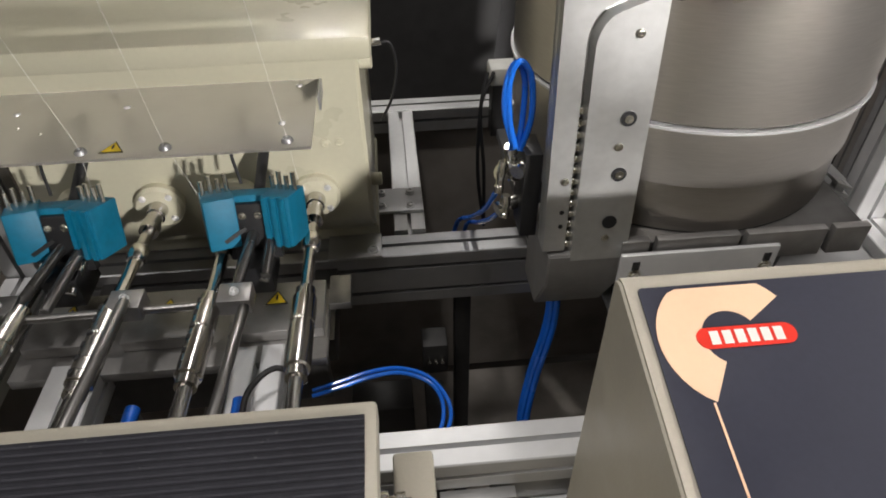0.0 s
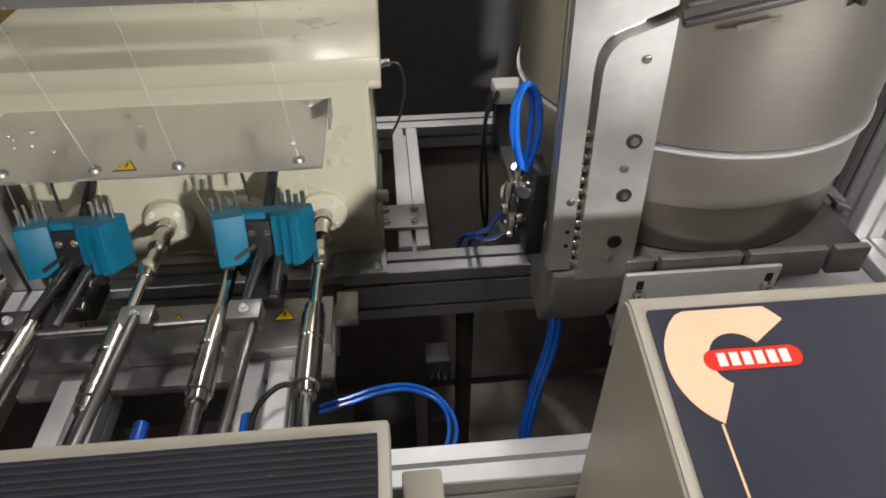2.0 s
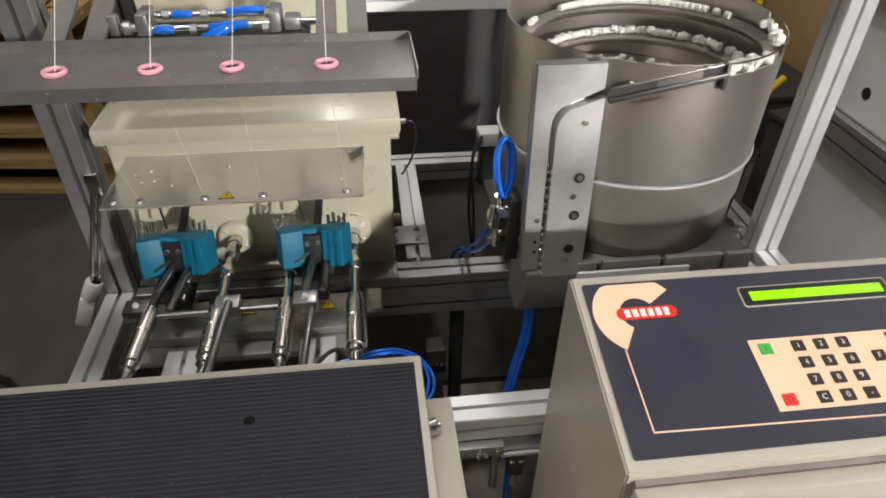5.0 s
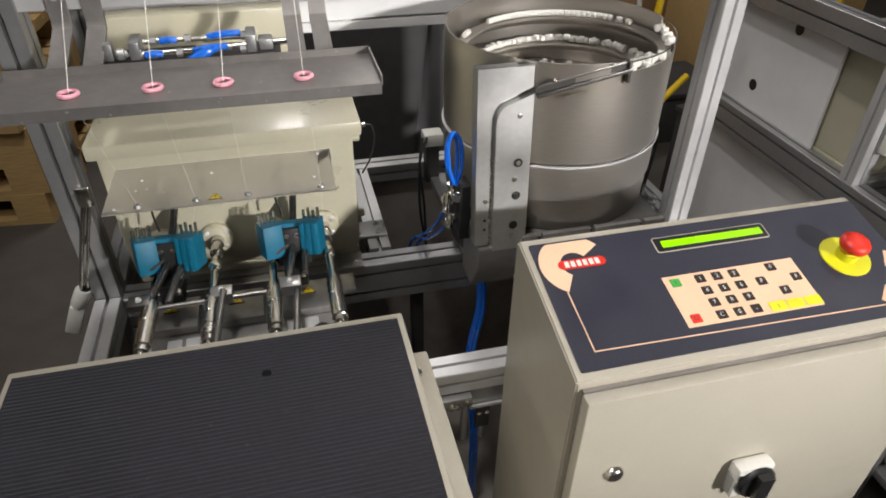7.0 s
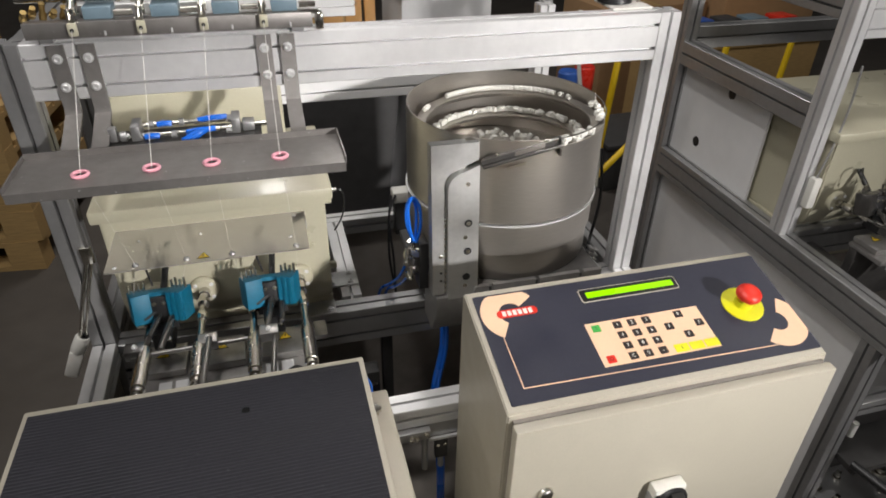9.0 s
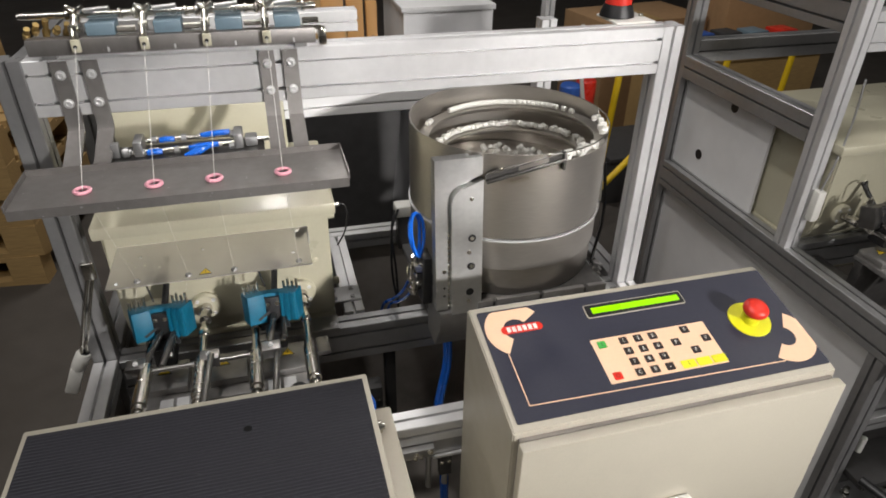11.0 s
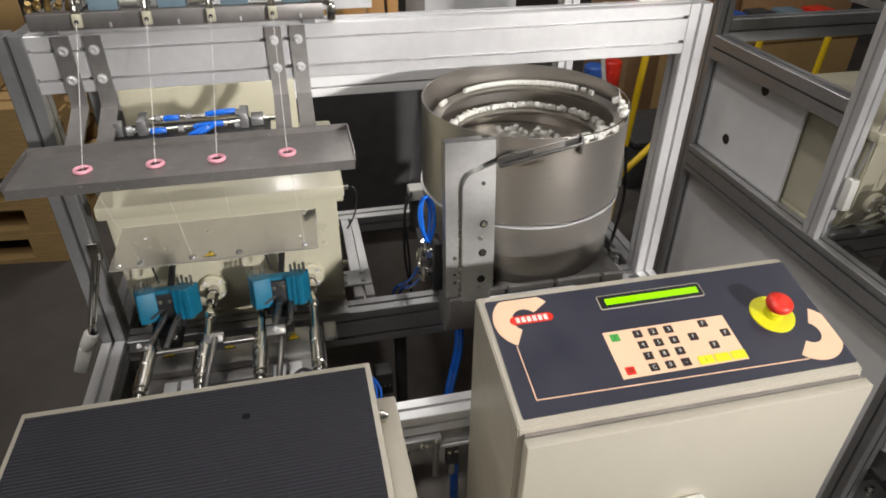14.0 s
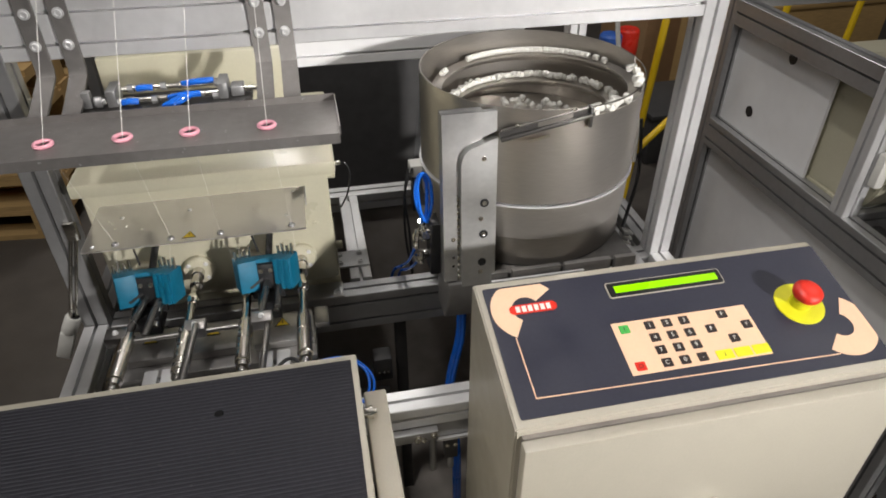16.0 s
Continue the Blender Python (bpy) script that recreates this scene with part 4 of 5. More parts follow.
for x, z in ((0.064, 0.666), (0.072, 0.660), (0.090, 0.669), (0.062, 0.660)):
    part("bolt", bolt(bmesh.new(), (x, 0.322, z), (0, -1, 0), 0.004, 0.005), NICKEL, stop)
for x in (0.117, 0.131):
    part("screw", bolt(bmesh.new(), (x, 0.339, 0.612), (0, -1, 0), 0.003, 0.003), NICKEL, stop)
part("clamp", nb(0.112, 0.136, 0.339, 0.352, 0.575, 0.633, bevel=0.001), DARKGREY, stop)

# ---------------------------------------------------------------- control cabinet
cab = thing("control_cabinet", (0.41, 0.2, FLOOR), "cream control cabinet with sloping dark operator panel", "control cabinet")
CX0, CX1 = 0.147, 0.672
bm = bmesh.new()
prism(bm, [(0.318, 0.36), (0.318, 0.983), (0.309, 0.9865), (0.0985, 0.9359), (0.0985, 0.36)], CX1 - CX0,
      Matrix(((0, 0, 1, CX0), (1, 0, 0, 0), (0, 1, 0, 0), (0, 0, 0, 1))))
bmesh.ops.bevel(bm, geom=list(bm.edges), offset=0.0022, segments=2, affect="EDGES")
part("body", bm, CREAM_BOX, cab)
part("plinth", nb(CX0 + 0.03, CX1 - 0.03, 0.13, 0.29, FLOOR, 0.36), DARK, cab, "black plinth")
# dark strip standing for the shadow in the joint above the door
part("gap", nb(CX0 + 0.008, CX1 - 0.008, 0.0925, 0.0982, 0.37, 0.9268), INNER, cab, "dark strip for the shaded gap above the door")
door = part("door", nb(CX0 + 0.005, CX1 + 0.001, 0.074, 0.0920, 0.37, 0.9262, bevel=0.003), CREAM_BOX, cab)
lk = part("lock", lathe(bmesh.new(), (0.208, 0.0738, 0.783), (0.208, 0.065, 0.783), ((0, 0.0135), (0.5, 0.0125), (0.8, 0.010), (1, 0.006)), 20), NICKEL, door, "round chrome lock")
part("slot", nb(0.2065, 0.2095, 0.0652, 0.0662, 0.777, 0.789), BLACK, lk)
sw = part("main_switch", nb(0.387, 0.443, 0.052, 0.0735, 0.694, 0.754, bevel=0.004), WHITE, door, "white switch block with a black rotary handle")
part("dial", lathe(bmesh.new(), (0.418, 0.0518, 0.725), (0.418, 0.044, 0.725), ((0, 0.0285), (0.5, 0.028), (1, 0.025)), 32), BLACK, sw, "black rotary dial")
bm = bmesh.new()
prism(bm, [(0.408, 0.752), (0.408, 0.712), (0.418, 0.688), (0.428, 0.712), (0.428, 0.752)], 0.011, Matrix(((1, 0, 0, 0), (0, 0, -1, 0.0438), (0, 1, 0, 0), (0, 0, 0, 1))))
part("pointer", bm, BLACK, sw)
part("side_clip", nb(0.3845, 0.3868, 0.055, 0.070, 0.700, 0.736, bevel=0.001), LOWGREY, sw)
part("window", nb(0.3890, 0.3950, 0.0512, 0.0518, 0.734, 0.744), BLACK, sw)

slope = math.degrees(math.atan2(0.048, 0.20))
PM = Matrix.Translation((0.150, 0.106, 0.9382)) @ pose(0, 0, 0, slope, 0, 0)   # u right, v up the slope


def uv(x, y):
    """Panel coordinates of a plan position."""
    return x - 0.150, (y - 0.106) / math.cos(radians(slope))


def flat(poly, low, high):
    return prism(bmesh.new(), poly, high - low, PM @ Matrix.Translation((0, 0, low)))


def rounded(u0, u1, v0, v1, r, n=5):
    out = []
    for cx, cy, a0 in ((u1 - r, v1 - r, 0), (u0 + r, v1 - r, 90), (u0 + r, v0 + r, 180), (u1 - r, v0 + r, 270)):
        out += [(cx + r * math.cos(radians(a0 + 90 * k / n)), cy + r * math.sin(radians(a0 + 90 * k / n))) for k in range(n + 1)]
    return out


PW, PV = 0.516, 0.2055
pan = part("operator_panel", flat(rounded(0.007, 0.519, 0.004, PV - 0.004, 0.003), 0.0002, 0.0014), OVERLAY, cab, "dark navy membrane panel")


def arc_shape(cu, cv, r0, r1, a0, a1, n=24):
    return [(cu + r1 * math.cos(radians(a)), cv + r1 * math.sin(radians(a))) for a in np.linspace(a0, a1, n)] + \
           [(cu + r0 * math.cos(radians(a)), cv + r0 * math.sin(radians(a))) for a in np.linspace(a1, a0, n)]


cu, cv = uv(0.209, 0.2615)
part("emblem", flat([(u, min(v, 0.1985)) for u, v in arc_shape(cu, cv, 0.0195, 0.0490, 34, 240)], 0.0015, 0.0020), PEACH, pan, "peach C-shaped emblem")
pu, pv = uv(0.2185, 0.2615)
pill = part("red_badge", flat(rounded(pu - 0.0335, pu + 0.0335, pv - 0.0075, pv + 0.0075, 0.0074), 0.0021, 0.0025), RED, pan, "red rounded badge with white bars")
for k in range(6):
    part("bar", flat([(pu - 0.0245 + 0.0086 * k, pv - 0.0048), (pu - 0.0185 + 0.0086 * k, pv - 0.0048), (pu - 0.0185 + 0.0086 * k, pv + 0.0048), (pu - 0.0245 + 0.0086 * k, pv + 0.0048)], 0.0026, 0.0029), WHITE, pill)
ru, rv = uv(0.627, 0.168)
part("emblem", flat([(min(u, 0.5185), v) for u, v in arc_shape(ru, rv, 0.0185, 0.0490, -135, 58)], 0.0015, 0.0020), PEACH, pan, "peach C-shaped emblem")
# thin peach line
def line(a, b, w=0.0016):
    a, b = Vector(uv(*a)), Vector(uv(*b))
    d = (b - a).normalized()
    s = Vector((-d.y, d.x)) * w / 2
    return flat([tuple(a - s), tuple(b - s), tuple(b + s), tuple(a + s)], 0.0015, 0.0019)


part("line", line((0.1825, 0.220), (0.1835, 0.1335)), PEACH, pan, "thin peach line")
part("line", line((0.1835, 0.1335), (0.600, 0.1265)), PEACH, pan, "thin peach line")
# display
u0, v0 = uv(0.329, 0.2585)
u1, v1 = uv(0.504, 0.2845)
part("display_rim", flat(rounded(u0, u1, v0, v1, 0.004), 0.0015, 0.0022), CREAM_BOX, pan)
part("display_field", flat(rounded(u0 + 0.0016, u1 - 0.0016, v0 + 0.0016, v1 - 0.0016, 0.003), 0.0020, 0.0026), BLACK, pan)
part("display", flat(rounded(u0 + 0.011, u1 - 0.008, v0 + 0.0075, v1 - 0.0075, 0.001), 0.0024, 0.0030), LCD, pan, "lit green text display, blank")
# keypad
u0, v0 = uv(0.3135, 0.142)
u1, v1 = uv(0.510, 0.2195)
part("keypad", flat(rounded(u0, u1, v0, v1, 0.001), 0.0015, 0.0020), PEACH, pan, "peach keypad field")
KU, KV, KW, KH = u0, v1, u1 - u0, v1 - v0


def key(s, r, mat, sign, w=0.0135, h=0.0125, signmat=WHITE):
    u, v = KU + KW * s, KV - KH * r
    k = part("key", flat(rounded(u - w / 2, u + w / 2, v - h / 2, v + h / 2, 0.001), 0.0021, 0.0030), mat, pan)
    if sign:
        data = bpy.data.curves.new("sign", "FONT")
        data.body, data.size, data.align_x, data.align_y = sign, 0.0085, "CENTER", "CENTER"
        data.extrude = 0.0001
        tmp = new("sign", data)
        me = bpy.data.meshes.new_from_object(tmp.evaluated_get(bpy.context.evaluated_depsgraph_get()))
        bpy.data.objects.remove(tmp)
        me.materials.clear()
        me.materials.append(signmat)
        ob = new("sign", me)
        ob.parent, ob.matrix_basis = k, PM @ Matrix.Translation((u, v, 0.0031))


for i, row in enumerate(("123", "456", "789", "C0")):
    for j, ch in enumerate(row):
        key(0.262 + 0.127 * j, 0.135 + 0.243 * i, KEY, ch)
key(0.262 + 0.254, 0.135 + 0.729, KEY, "-")
key(0.078, 0.145, GREEN, "I", signmat=KEY)
key(0.078, 0.86, RED, "O", signmat=KEY)
for s, r in ((0.805, 0.125), (0.675, 0.37), (0.94, 0.39), (0.80, 0.61)):
    key(s, r, KEY, "F")
for s, ch in ((0.673, "i"), (0.806, ""), (0.94, "")):
    key(s, 0.885, LIME, ch, 0.0235, 0.0135, KEY)
# emergency stop
EM = PM @ Matrix.Translation((*uv(0.590, 0.208), 0.0))
ez = lambda z: EM @ Vector((0, 0, z))
es = part("stop_plate", lathe(bmesh.new(), ez(0.0014), ez(0.0032), ((0, 0.0345), (1, 0.0338)), 40), LIME, cab, "round yellow plate of the emergency stop")
part("stop_collar", lathe(bmesh.new(), ez(0.0032), ez(0.022), ((0, 0.0145), (0.6, 0.0145), (0.65, 0.011), (1, 0.010)), 24), LIME, es, "yellow collar")
part("stop_button", lathe(bmesh.new(), ez(0.021), ez(0.037), ((0, 0.010), (0.12, 0.0185), (0.35, 0.020), (0.65, 0.0193), (0.85, 0.0165), (1, 0.010)), 32), RED, es, "red mushroom push button")

# ---------------------------------------------------------------- hanging hand switch at the frame's left
hs = thing("hand_switch", (-0.53, 0.66, 0.70), "cream limit switch hanging beside the post on a cable", "switch")
hm = Matrix.Translation((-0.553, 0.662, 0.700)) @ pose(0, 0, 0, 0, 24, 0)
part("body", box(bmesh.new(), -0.013, 0.013, -0.012, 0.012, -0.045, 0.018, 0.004, hm), WHITE, hs)
part("cap", lathe(bmesh.new(), hm @ Vector((0.0, 0, 0.016)), hm @ Vector((0.004, 0, 0.056)), ((0, 0.013), (0.2, 0.0145), (0.9, 0.0145), (1, 0.012)), 18), WHITE, hs)
part("gland", lathe(bmesh.new(), hm @ Vector((0.004, 0, 0.0562)), hm @ Vector((0.0042, 0, 0.058)), ((0, 0.009), (1, 0.009)), 14), BLACK, hs)
part("hanger", nrod(hm @ Vector((0.000, -0.004, 0.05)), (-0.474, 0.655, 0.93), 0.0032), NICKEL, hs)
part("hanger", nrod(hm @ Vector((0.009, 0.002, 0.05)), (-0.466, 0.657, 0.93), 0.0032), NICKEL, hs)
part("hanger_lug", nb(-0.480, -0.460, 0.650, 0.6595, 0.92, 0.955, bevel=0.002), NICKEL, hs)

# ---------------------------------------------------------------- dark parts inside the lower frame
unit = thing("air_unit", (-0.04, 0.55, -0.02), "dark air service unit inside the machine frame", "air unit")
part("body", nb(-0.10, 0.0, 0.62, 0.68, -0.02, 0.42, bevel=0.004), DARKGREY, unit)
part("cover", nb(0.02, 0.05, 0.60, 0.65, -0.02, 0.45, bevel=0.004), DARKGREY, unit)
part("column", nb(0.075, 0.10, 0.70, 0.73, -0.02, 0.60, bevel=0.002), DARKGREY, unit)
part("valve_block", nb(0.02, 0.06, 0.66, 0.70, 0.455, 0.52, bevel=0.003), DARKGREY, unit)
for k in range(3):
    part("port", nrod((0.03 + 0.01 * k, 0.659, 0.49), (0.03 + 0.01 * k, 0.65, 0.49), 0.003), NICKEL, unit)
hose = thing("hose_bundle", (0.13, 0.5, -0.02), "bundle of blue air hoses under the bowl feeder", "hose")
for k in range(5):
    dx, dy = 0.006 * math.cos(k * 1.3), 0.006 * math.sin(k * 1.3)
    part("hose", sweep(bmesh.new(), [(0.215 + dx, 0.66 + dy, 0.66), (0.205 + dx, 0.62 + dy, 0.60), (0.178 + dx, 0.585 + dy, 0.52), (0.168 + dx, 0.57 + dy, 0.42), (0.185 + dx, 0.56 + dy, 0.30), (0.19 + dx, 0.56, -0.02)], 0.0048), TUBE, hose)

# ---------------------------------------------------------------- carriage that slides out under the spindles
carriage = thing("sliding_carriage", (-0.15, 0.44, 0.745), "small aluminium carriage with air fittings under the spindles", "carriage")
part("slide", nb(-0.30, -0.065, 0.405, 0.425, 0.742, 0.757, bevel=0.002), ALU_RAW, carriage)
part("block", nb(-0.275, -0.225, 0.425, 0.445, 0.745, 0.768, bevel=0.002), ALU_DARK, carriage)
part("end_block", nb(-0.080, -0.052, 0.405, 0.45, 0.745, 0.782, bevel=0.002), ALU_DARK, carriage)
part("arm", nb(-0.064, -0.056, 0.45, 0.51, 0.77, 0.79, bevel=0.002), ALU_DARK, carriage)
for y in (0.47, 0.50):
    part("screw", nrod((-0.06, y, 0.79), (-0.06, y, 0.812), 0.0035), NICKEL, carriage)
for y, z in ((0.43, 0.785), (0.445, 0.79)):
    part("air_fitting", lathe(bmesh.new(), (-0.06, y - 0.004, z), (-0.012, y + 0.012, z - 0.008), ((0, 0.0042), (0.4, 0.0042), (0.45, 0.0034), (0.8, 0.0034), (0.82, 0.0046), (1, 0.0046)), 12), ALU_RAW, carriage)
loop = thing("hose_loop", (0.0, 0.42, 0.74), "looped pair of blue air hoses on the carriage", "hose")
for k in range(2):
    d = 0.007 * k
    part("hose", sweep(bmesh.new(), [(-0.100, 0.436 - d, 0.784), (-0.068, 0.444 - d, 0.786), (-0.040, 0.452 - d, 0.787), (-0.008, 0.457 - d, 0.782 + 0.2 * d), (0.022, 0.450 - d, 0.770), (0.040 - d, 0.425, 0.755), (0.032 - d, 0.400, 0.742), (-0.008, 0.385, 0.73 - d), (-0.03, 0.378, 0.72 - d)], 0.0022), TUBE, loop)

# ---------------------------------------------------------------- neighbouring machine
nbf = thing("neighbour_machine", (1.19, 0.9, FLOOR), "grey slotted profile frame of the neighbouring machine", "machine frame")
NX = 1.1925
# all but the front post and beam use the shaded aluminium copy
part("post", np_((NX, 0.748, 0.70), (NX, 0.748, 1.40), up=(0, 1, 0)), ALU, nbf)
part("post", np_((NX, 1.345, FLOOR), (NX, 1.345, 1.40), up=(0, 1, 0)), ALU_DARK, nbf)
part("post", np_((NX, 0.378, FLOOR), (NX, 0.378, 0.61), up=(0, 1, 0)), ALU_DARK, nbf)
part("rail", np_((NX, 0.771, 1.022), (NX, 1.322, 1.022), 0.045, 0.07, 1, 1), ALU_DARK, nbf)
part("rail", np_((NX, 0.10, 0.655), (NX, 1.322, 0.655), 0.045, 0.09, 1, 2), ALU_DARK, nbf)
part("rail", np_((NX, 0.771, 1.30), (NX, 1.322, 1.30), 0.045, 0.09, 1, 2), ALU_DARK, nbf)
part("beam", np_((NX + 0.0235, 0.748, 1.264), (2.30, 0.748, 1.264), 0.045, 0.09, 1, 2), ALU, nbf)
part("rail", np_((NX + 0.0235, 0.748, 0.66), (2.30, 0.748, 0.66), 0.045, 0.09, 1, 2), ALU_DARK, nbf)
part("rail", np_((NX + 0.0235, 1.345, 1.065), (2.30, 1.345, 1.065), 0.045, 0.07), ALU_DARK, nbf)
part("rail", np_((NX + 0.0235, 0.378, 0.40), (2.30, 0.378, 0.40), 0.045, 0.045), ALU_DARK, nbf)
wp = part("white_panel", nb(NX + 0.010, NX + 0.018, 0.918, 1.3222, 0.7005, 0.9865), PANEL, nbf, "white plastic panel with two round holes")
for y, z in ((1.194, 0.771), (1.085, 0.966)):
    part("hole", lathe(bmesh.new(), (NX + 0.0098, y, z), (NX + 0.0090, y, z), ((0, 0.016), (1, 0.016)), 20), BLACK, wp)
part("lower_panel", nb(NX + 0.010, NX + 0.018, 0.402, 1.3222, FLOOR, 0.609), PANEL, nbf, "white plastic panel below the rail")
shift = Matrix.Translation((1.665, 0.0655, -0.038))
dark_heads = [head(x, body=DARK_SHADED, label="dark metal twisting head with pins on the neighbouring machine", group="dark heads") for x in (-0.154, -0.347)]
for ob in dark_heads:
    ob.matrix_basis = shift @ ob.matrix_basis
for ob in [gear, cross, bed] + spindles:
    twin = copy_thing(ob, shift @ ob.matrix_basis)
    for o in list(twin.children):
        if o.name.startswith("rear_panel"):
            bpy.data.objects.remove(o)
nsw = thing("hand_switch", (1.25, 0.70, 0.75), "cream limit switch hanging on the neighbouring frame", "switch")
part("body", nb(1.197, 1.222, 0.700, 0.7235, 0.790, 0.875, bevel=0.005), WHITE, nsw)
part("conduit", sweep(bmesh.new(), [(1.210, 0.712, 0.875), (1.222, 0.71, 0.95), (1.232, 0.712, 1.05), (1.228, 0.715, 1.16)], 0.0026), ALU_DARK, nsw)
bench = thing("parts_shelf", (1.5, 0.3, FLOOR), "grey steel shelf with loose metal parts", "shelf")
part("board", nb(1.216, 2.2, -0.3, 0.80, 0.035, 0.060, bevel=0.003), ALU_DARK, bench)
for x, y in ((1.27, -0.26), (2.15, -0.26), (1.27, 0.76), (2.15, 0.76)):
    part("leg", nb(x - 0.02, x + 0.02, y - 0.02, y + 0.02, FLOOR, 0.035), ALU_DARK, bench)
rnd = random.Random(9)
for k in range(44):
    x, y, r = rnd.uniform(1.23, 1.55), rnd.uniform(0.10, 0.46), rnd.uniform(0.010, 0.020)
    ob = part("metal_part", lathe(bmesh.new(), (0, 0, 0), (0, 0, rnd.uniform(0.008, 0.03)), ((0, r), (0.3, r), (0.35, r * 0.7), (1, r * 0.65)), 12), NICKEL, bench)
    ob.matrix_basis = pose(x, y, 0.0605)
grip = whole("lever", nrod((1.222, 0.315, 0.245), (1.262, 0.20, 0.235), 0.012), BLACK, "black rubber grip lever on the neighbouring machine", "lever")
lv = thing("neighbour_block", (1.36, 0.45, 0.06), "dark cast block with a white wing screw", "machine part")
part("block", nb(1.225, 1.70, 0.425, 0.47, 0.0605, 0.30, bevel=0.004), DARKGREY, lv)
part("arm", nb(1.222, 1.70, 0.30, 0.425, 0.215, 0.235, bevel=0.002), DARKGREY, lv)
part("wing_screw", nrod((1.30, 0.40, 0.235), (1.30, 0.40, 0.285), 0.009), WHITE, lv)

# ---------------------------------------------------------------- hall things in the distance
def pallet(at, rz, name="wooden_pallet"):
    p = thing(name, (0, 0, 0), "rough pine pallet in a stack on the floor", "pallet", "stacked pallets")
    for k in range(7):
        part("board", nb(-0.6, 0.6, -0.4 + 0.118 * k, -0.31 + 0.118 * k, 0.122, 0.144), WOOD, p)
    for y in (-0.4, -0.05, 0.3):
        part("runner", nb(-0.6, 0.6, y, y + 0.1, 0, 0.022), WOOD, p)
        for x in (-0.6, -0.07, 0.46):
            part("block", nb(x, x + 0.14, y, y + 0.1, 0.022, 0.1), WOOD, p)
    for x in (-0.6, -0.07, 0.46):
        part("stringer", nb(x, x + 0.14, -0.4, 0.4, 0.1, 0.122), WOOD, p)
    p.matrix_basis = pose(*at, 0, 0, rz)
    return p


p0 = pallet((-1.72, 2.75, FLOOR), -6)
for k in range(1, 5):
    copy_thing(p0, pose(-1.72 + 0.012 * (k % 2), 2.75 - 0.01 * k, FLOOR + 0.145 * k, 0, 0, -6 + 1.5 * (k % 3)))
crate = thing("wooden_crate", (-1.7, 2.7, 0.65), "rough wooden crate on the pallet stack", "crate")
for k in range(4):
    part("board", nb(-2.15, -1.25, 2.42, 2.44, 0.660 + 0.13 * k, 0.78 + 0.13 * k), WOOD, crate)
part("body", nb(-2.13, -1.27, 2.44, 3.0, 0.655, 1.16), WOOD, crate)


def carton(x, y, z0, w, d, h, rz=0.0, mat=CARD, label="brown cardboard box in the hall", cat="box", name="cardboard_box"):
    c = thing(name, (x, y, z0), label, cat)
    part("body", box(bmesh.new(), -w / 2, w / 2, -d / 2, d / 2, 0, h, 0.004), mat, c).matrix_basis = Matrix()
    if mat is CARD:
        part("tape", box(bmesh.new(), -0.03, 0.03, -d / 2, d / 2, h, h + 0.001), WOOD, c, "brown packing tape")
    else:
        part("top", box(bmesh.new(), -w / 2 - 0.01, w / 2 + 0.01, -d / 2 - 0.01, d / 2 + 0.01, h + 0.0005, h + 0.025, 0.003), mat, c)
    for o in c.children:
        o.matrix_parent_inverse = Matrix()
    c.matrix_basis = pose(x, y, z0, 0, 0, rz)
    return c


carton(-0.15, 2.9, FLOOR, 0.9, 0.6, 0.95, 4, WOOD, "tall rough wooden crate on the floor", "crate", "wooden_crate")
carton(0.735, 2.78, FLOOR, 0.43, 0.5, 1.04, 0, CEMENT, "white steel cabinet standing in the hall", "cabinet", "steel_cabinet")
carton(2.35, 3.6, FLOOR, 0.8, 0.5, 0.75, 8)
carton(3.1, 3.4, FLOOR, 0.6, 0.5, 1.1, -10)
carton(1.85, 2.6, FLOOR, 0.5, 0.4, 0.25, 3, DARK, "black plastic storage bin on the floor", "bin", "storage_bin")
carton(1.72, 1.85, FLOOR, 0.35, 0.3, 0.4, 12, DARK, "black plastic bin with a yellow band", "bin", "storage_bin")
carton(2.40, 1.72, FLOOR, 0.7, 0.35, 0.74, 0, CREAM, "cream machine table in the hall", "table", "machine_table")
for x, y in ((1.30, 2.0), (1.95, 2.15), (2.36, 2.2)):
    yr = thing("yellow_rack", (x, y, FLOOR), "yellow painted steel rack post in the hall", "rack")
    part("post", nrod((x, y, FLOOR), (x + 0.05, y, 0.80), 0.015), YELLOW, yr)
    part("brace", nrod((x, y, 0.2), (x + 0.32, y + 0.1, 0.42), 0.015), YELLOW, yr)
for x, y, mat, lab in ((1.25, 2.10, RED, "red"), (1.15, 2.05, BLUEP, "blue")):
    can = thing("canister", (x, y, 0.0), lab + " canister standing on a rack in the hall", "canister")
    part("body", nrod((x, y, FLOOR), (x, y, 0.74), 0.045), mat, can)
BOARD = material("orange_planed_board", (0.52, 0.27, 0.08), 0.5, 0.0, 20, 0.2, 0.15, (1, 1, 0.1))
for k, (x, w, top) in enumerate(((0.16, 0.10, 1.06), (0.275, 0.075, 1.09), (0.365, 0.05, 1.0))):
    bd = thing("wooden_board", (x, 2.62, FLOOR), "orange-brown planed board standing upright in the hall", "board", "upright boards")
    part("plank", nb(x, x + w, 2.60 + 0.01 * k, 2.63 + 0.01 * k, FLOOR, top, bevel=0.002), BOARD, bd)
    part("knot", lathe(bmesh.new(), (x + w * 0.6, 2.5995 + 0.01 * k, top - 0.16), (x + w * 0.6, 2.5985 + 0.01 * k, top - 0.16), ((0, 0.010), (1, 0.009)), 12), CARD, bd)
hp = thing("profile_post", (1.10, 2.25, FLOOR), "upright aluminium profile of a frame in the hall", "post")
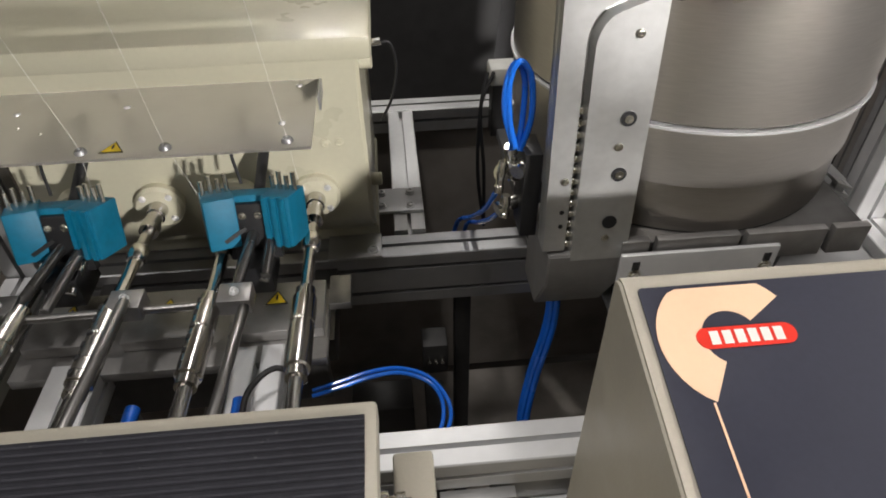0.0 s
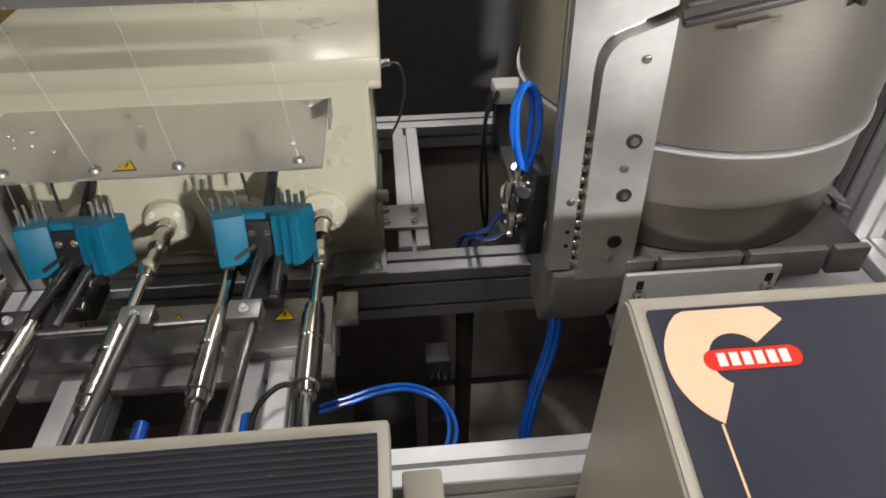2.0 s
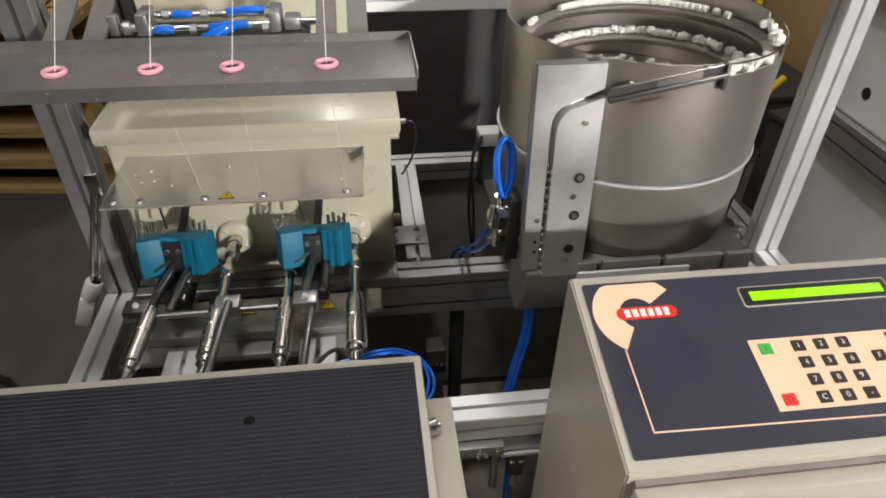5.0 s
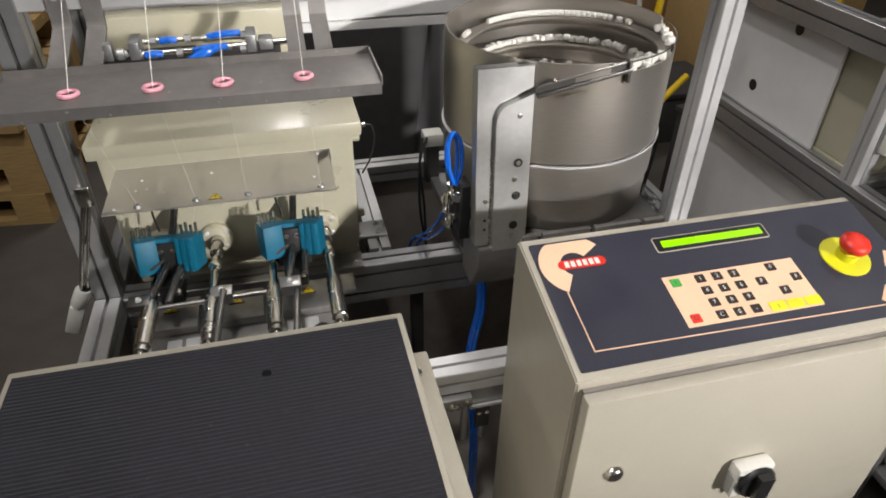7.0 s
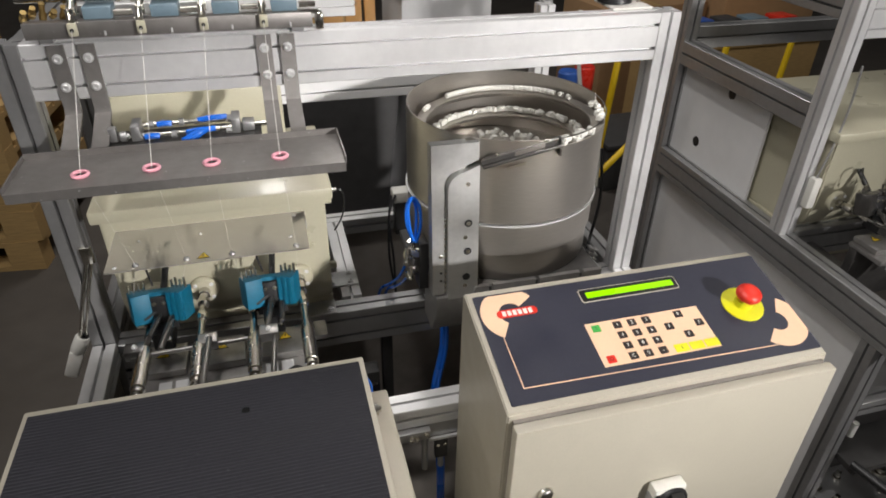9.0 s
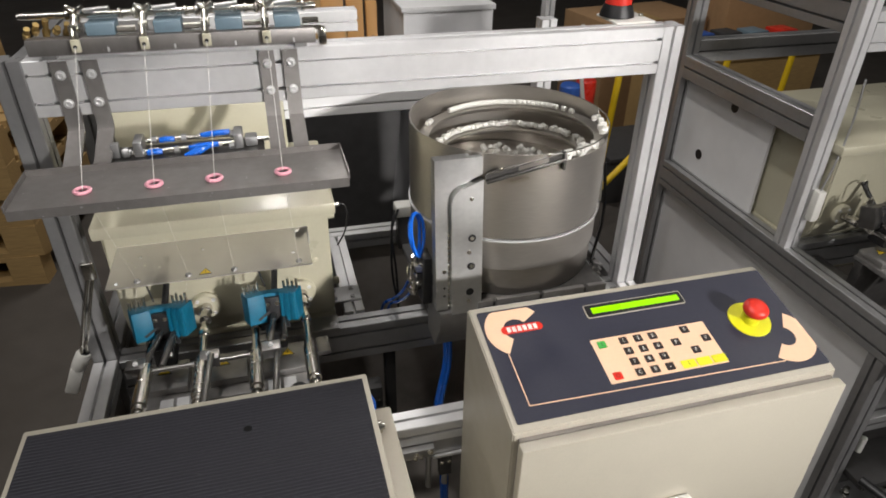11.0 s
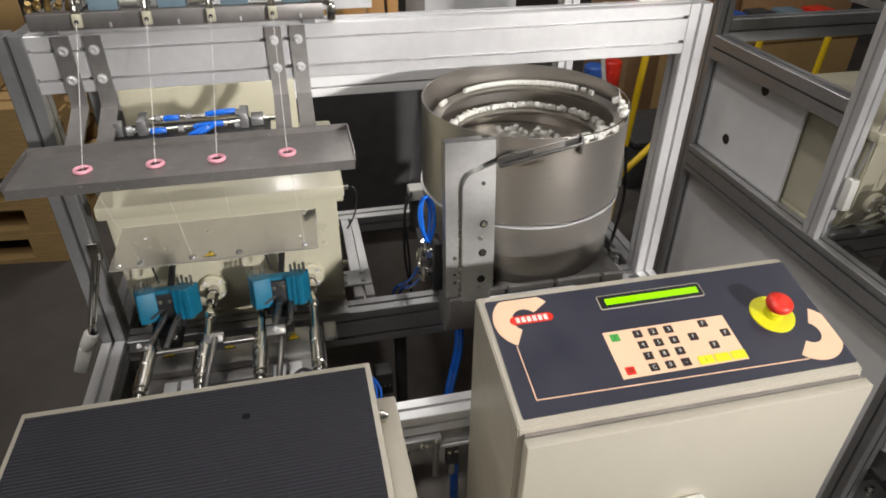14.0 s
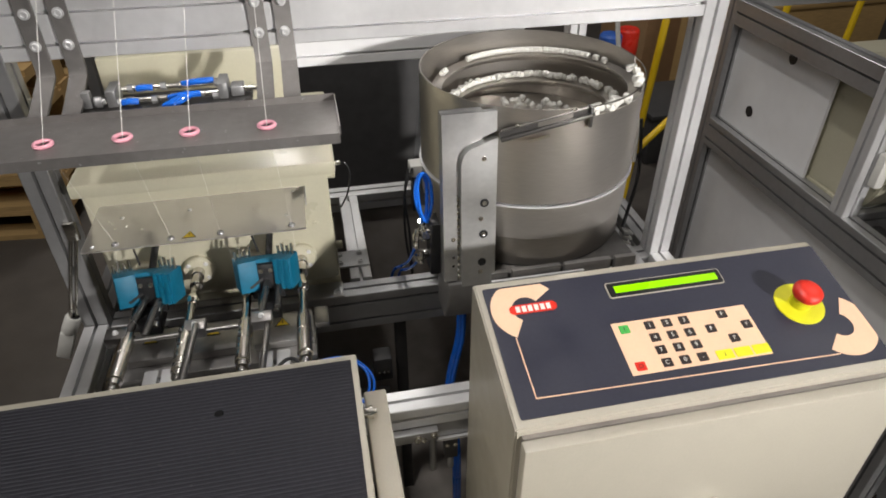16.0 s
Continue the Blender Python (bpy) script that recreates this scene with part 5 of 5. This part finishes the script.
part("post", np_((1.10, 2.25, FLOOR), (1.10, 2.25, 1.5), up=(0, 1, 0)), ALU, hp)
part("foot", nb(1.04, 1.16, 2.19, 2.31, FLOOR, FLOOR + 0.01), ALU_DARK, hp)
carton(2.62, 2.95, FLOOR, 0.95, 0.5, 0.66, 3, WOOD, "long rough wooden crate on the floor", "crate", "wooden_crate")
for x, mat, lab in ((2.30, BLUEP, "blue"), (2.48, DARK, "black"), (2.66, BLUEGREY, "grey-blue"), (2.86, RED, "red")):
    carton(x, 2.82, FLOOR + 0.6855, 0.11, 0.10, 0.09, 8, mat, "small " + lab + " plastic box on a wooden crate", "box", "small_box")
lampb = thing("signal_lamp", (0.60, 0.74, 1.325), "red signal lamp on a black base on the beam", "signal lamp")
part("plate", nb(0.548, 0.632, 0.690, 0.775, 1.3180, 1.3225, bevel=0.001), WHITE, lampb)
part("bracket", nb(0.56, 0.60, 0.7055, 0.7105, 1.27, 1.3183), ALU_DARK, lampb)
part("base", lathe(bmesh.new(), (0.575, 0.742, 1.324), (0.575, 0.742, 1.347), ((0, 0.034), (0.3, 0.033), (1, 0.027)), 28), BLACK, lampb)
part("dome", lathe(bmesh.new(), (0.575, 0.742, 1.3475), (0.575, 0.742, 1.43), ((0, 0.026), (0.7, 0.025), (0.9, 0.018), (1, 0.005)), 28), RED, lampb)
part("bolt", bolt(bmesh.new(), (0.622, 0.73, 1.3235), (0, 0, 1), 0.004), NICKEL, lampb)
cable = thing("power_cable", (0.58, 0.80, 0.74), "grey and black cables rising behind the bowl feeder", "cable")
part("cable", sweep(bmesh.new(), [(0.565, 0.86, 1.28), (0.575, 0.85, 1.15), (0.60, 0.83, 1.03), (0.625, 0.80, 0.98), (0.63, 0.79, 0.88)], 0.005), WHITE, cable)
part("cable", sweep(bmesh.new(), [(0.63, 0.79, 0.98), (0.635, 0.77, 0.86), (0.60, 0.73, 0.76), (0.585, 0.70, 0.737)], 0.004), BLACK, cable)
fl = thing("floor_cable", (-1.1, 1.2, FLOOR), "black cable coiled on the floor", "cable")
part("cable", sweep(bmesh.new(), [(-1.6, 1.1, FLOOR + 0.012), (-1.25, 1.25, FLOOR + 0.012), (-1.12, 1.12, FLOOR + 0.012), (-1.22, 0.98, FLOOR + 0.012), (-1.5, 0.9, FLOOR + 0.012)], 0.012), BLACK, fl)


# ---------------------------------------------------------------- movement
def motions():
    home = Vector((-0.15, 0.44, 0.745))
    away = home + Vector((0, -0.27, 0))
    rows = [(0.0, away), (2.5, away)] + [(t, home + Vector((0, d, 0))) for t, d in ((2.6, -0.23), (2.7, -0.16), (2.8, -0.10), (2.9, -0.05), (3.0, -0.012), (3.1, 0.0), (4.5, 0.0), (4.6, -0.012), (4.8, -0.10), (5.0, -0.23), (5.1, -0.27), (16.0, -0.27))]
    # the running head shakes a little
    p = heads[1].matrix_basis.to_translation()
    walk(heads[1], [(0.1 * k, pose(*p, 0, (0.0, 1.3, -1.0)[k % 3], 0)) for k in range(161)])
    walk(carriage, [(t, pose(*p)) for t, p in rows])
    a = Vector((0.0, 0.42, 0.74))
    b = a + Vector((-0.002, -0.02, -0.03))
    c = a + Vector((-0.038, -0.03, -0.008))
    walk(loop, [(0.0, pose(*b)), (2.6, pose(*b)), (3.0, pose(*a)), (4.5, pose(*a)), (5.1, pose(*c)), (16.0, pose(*c))])


motions()
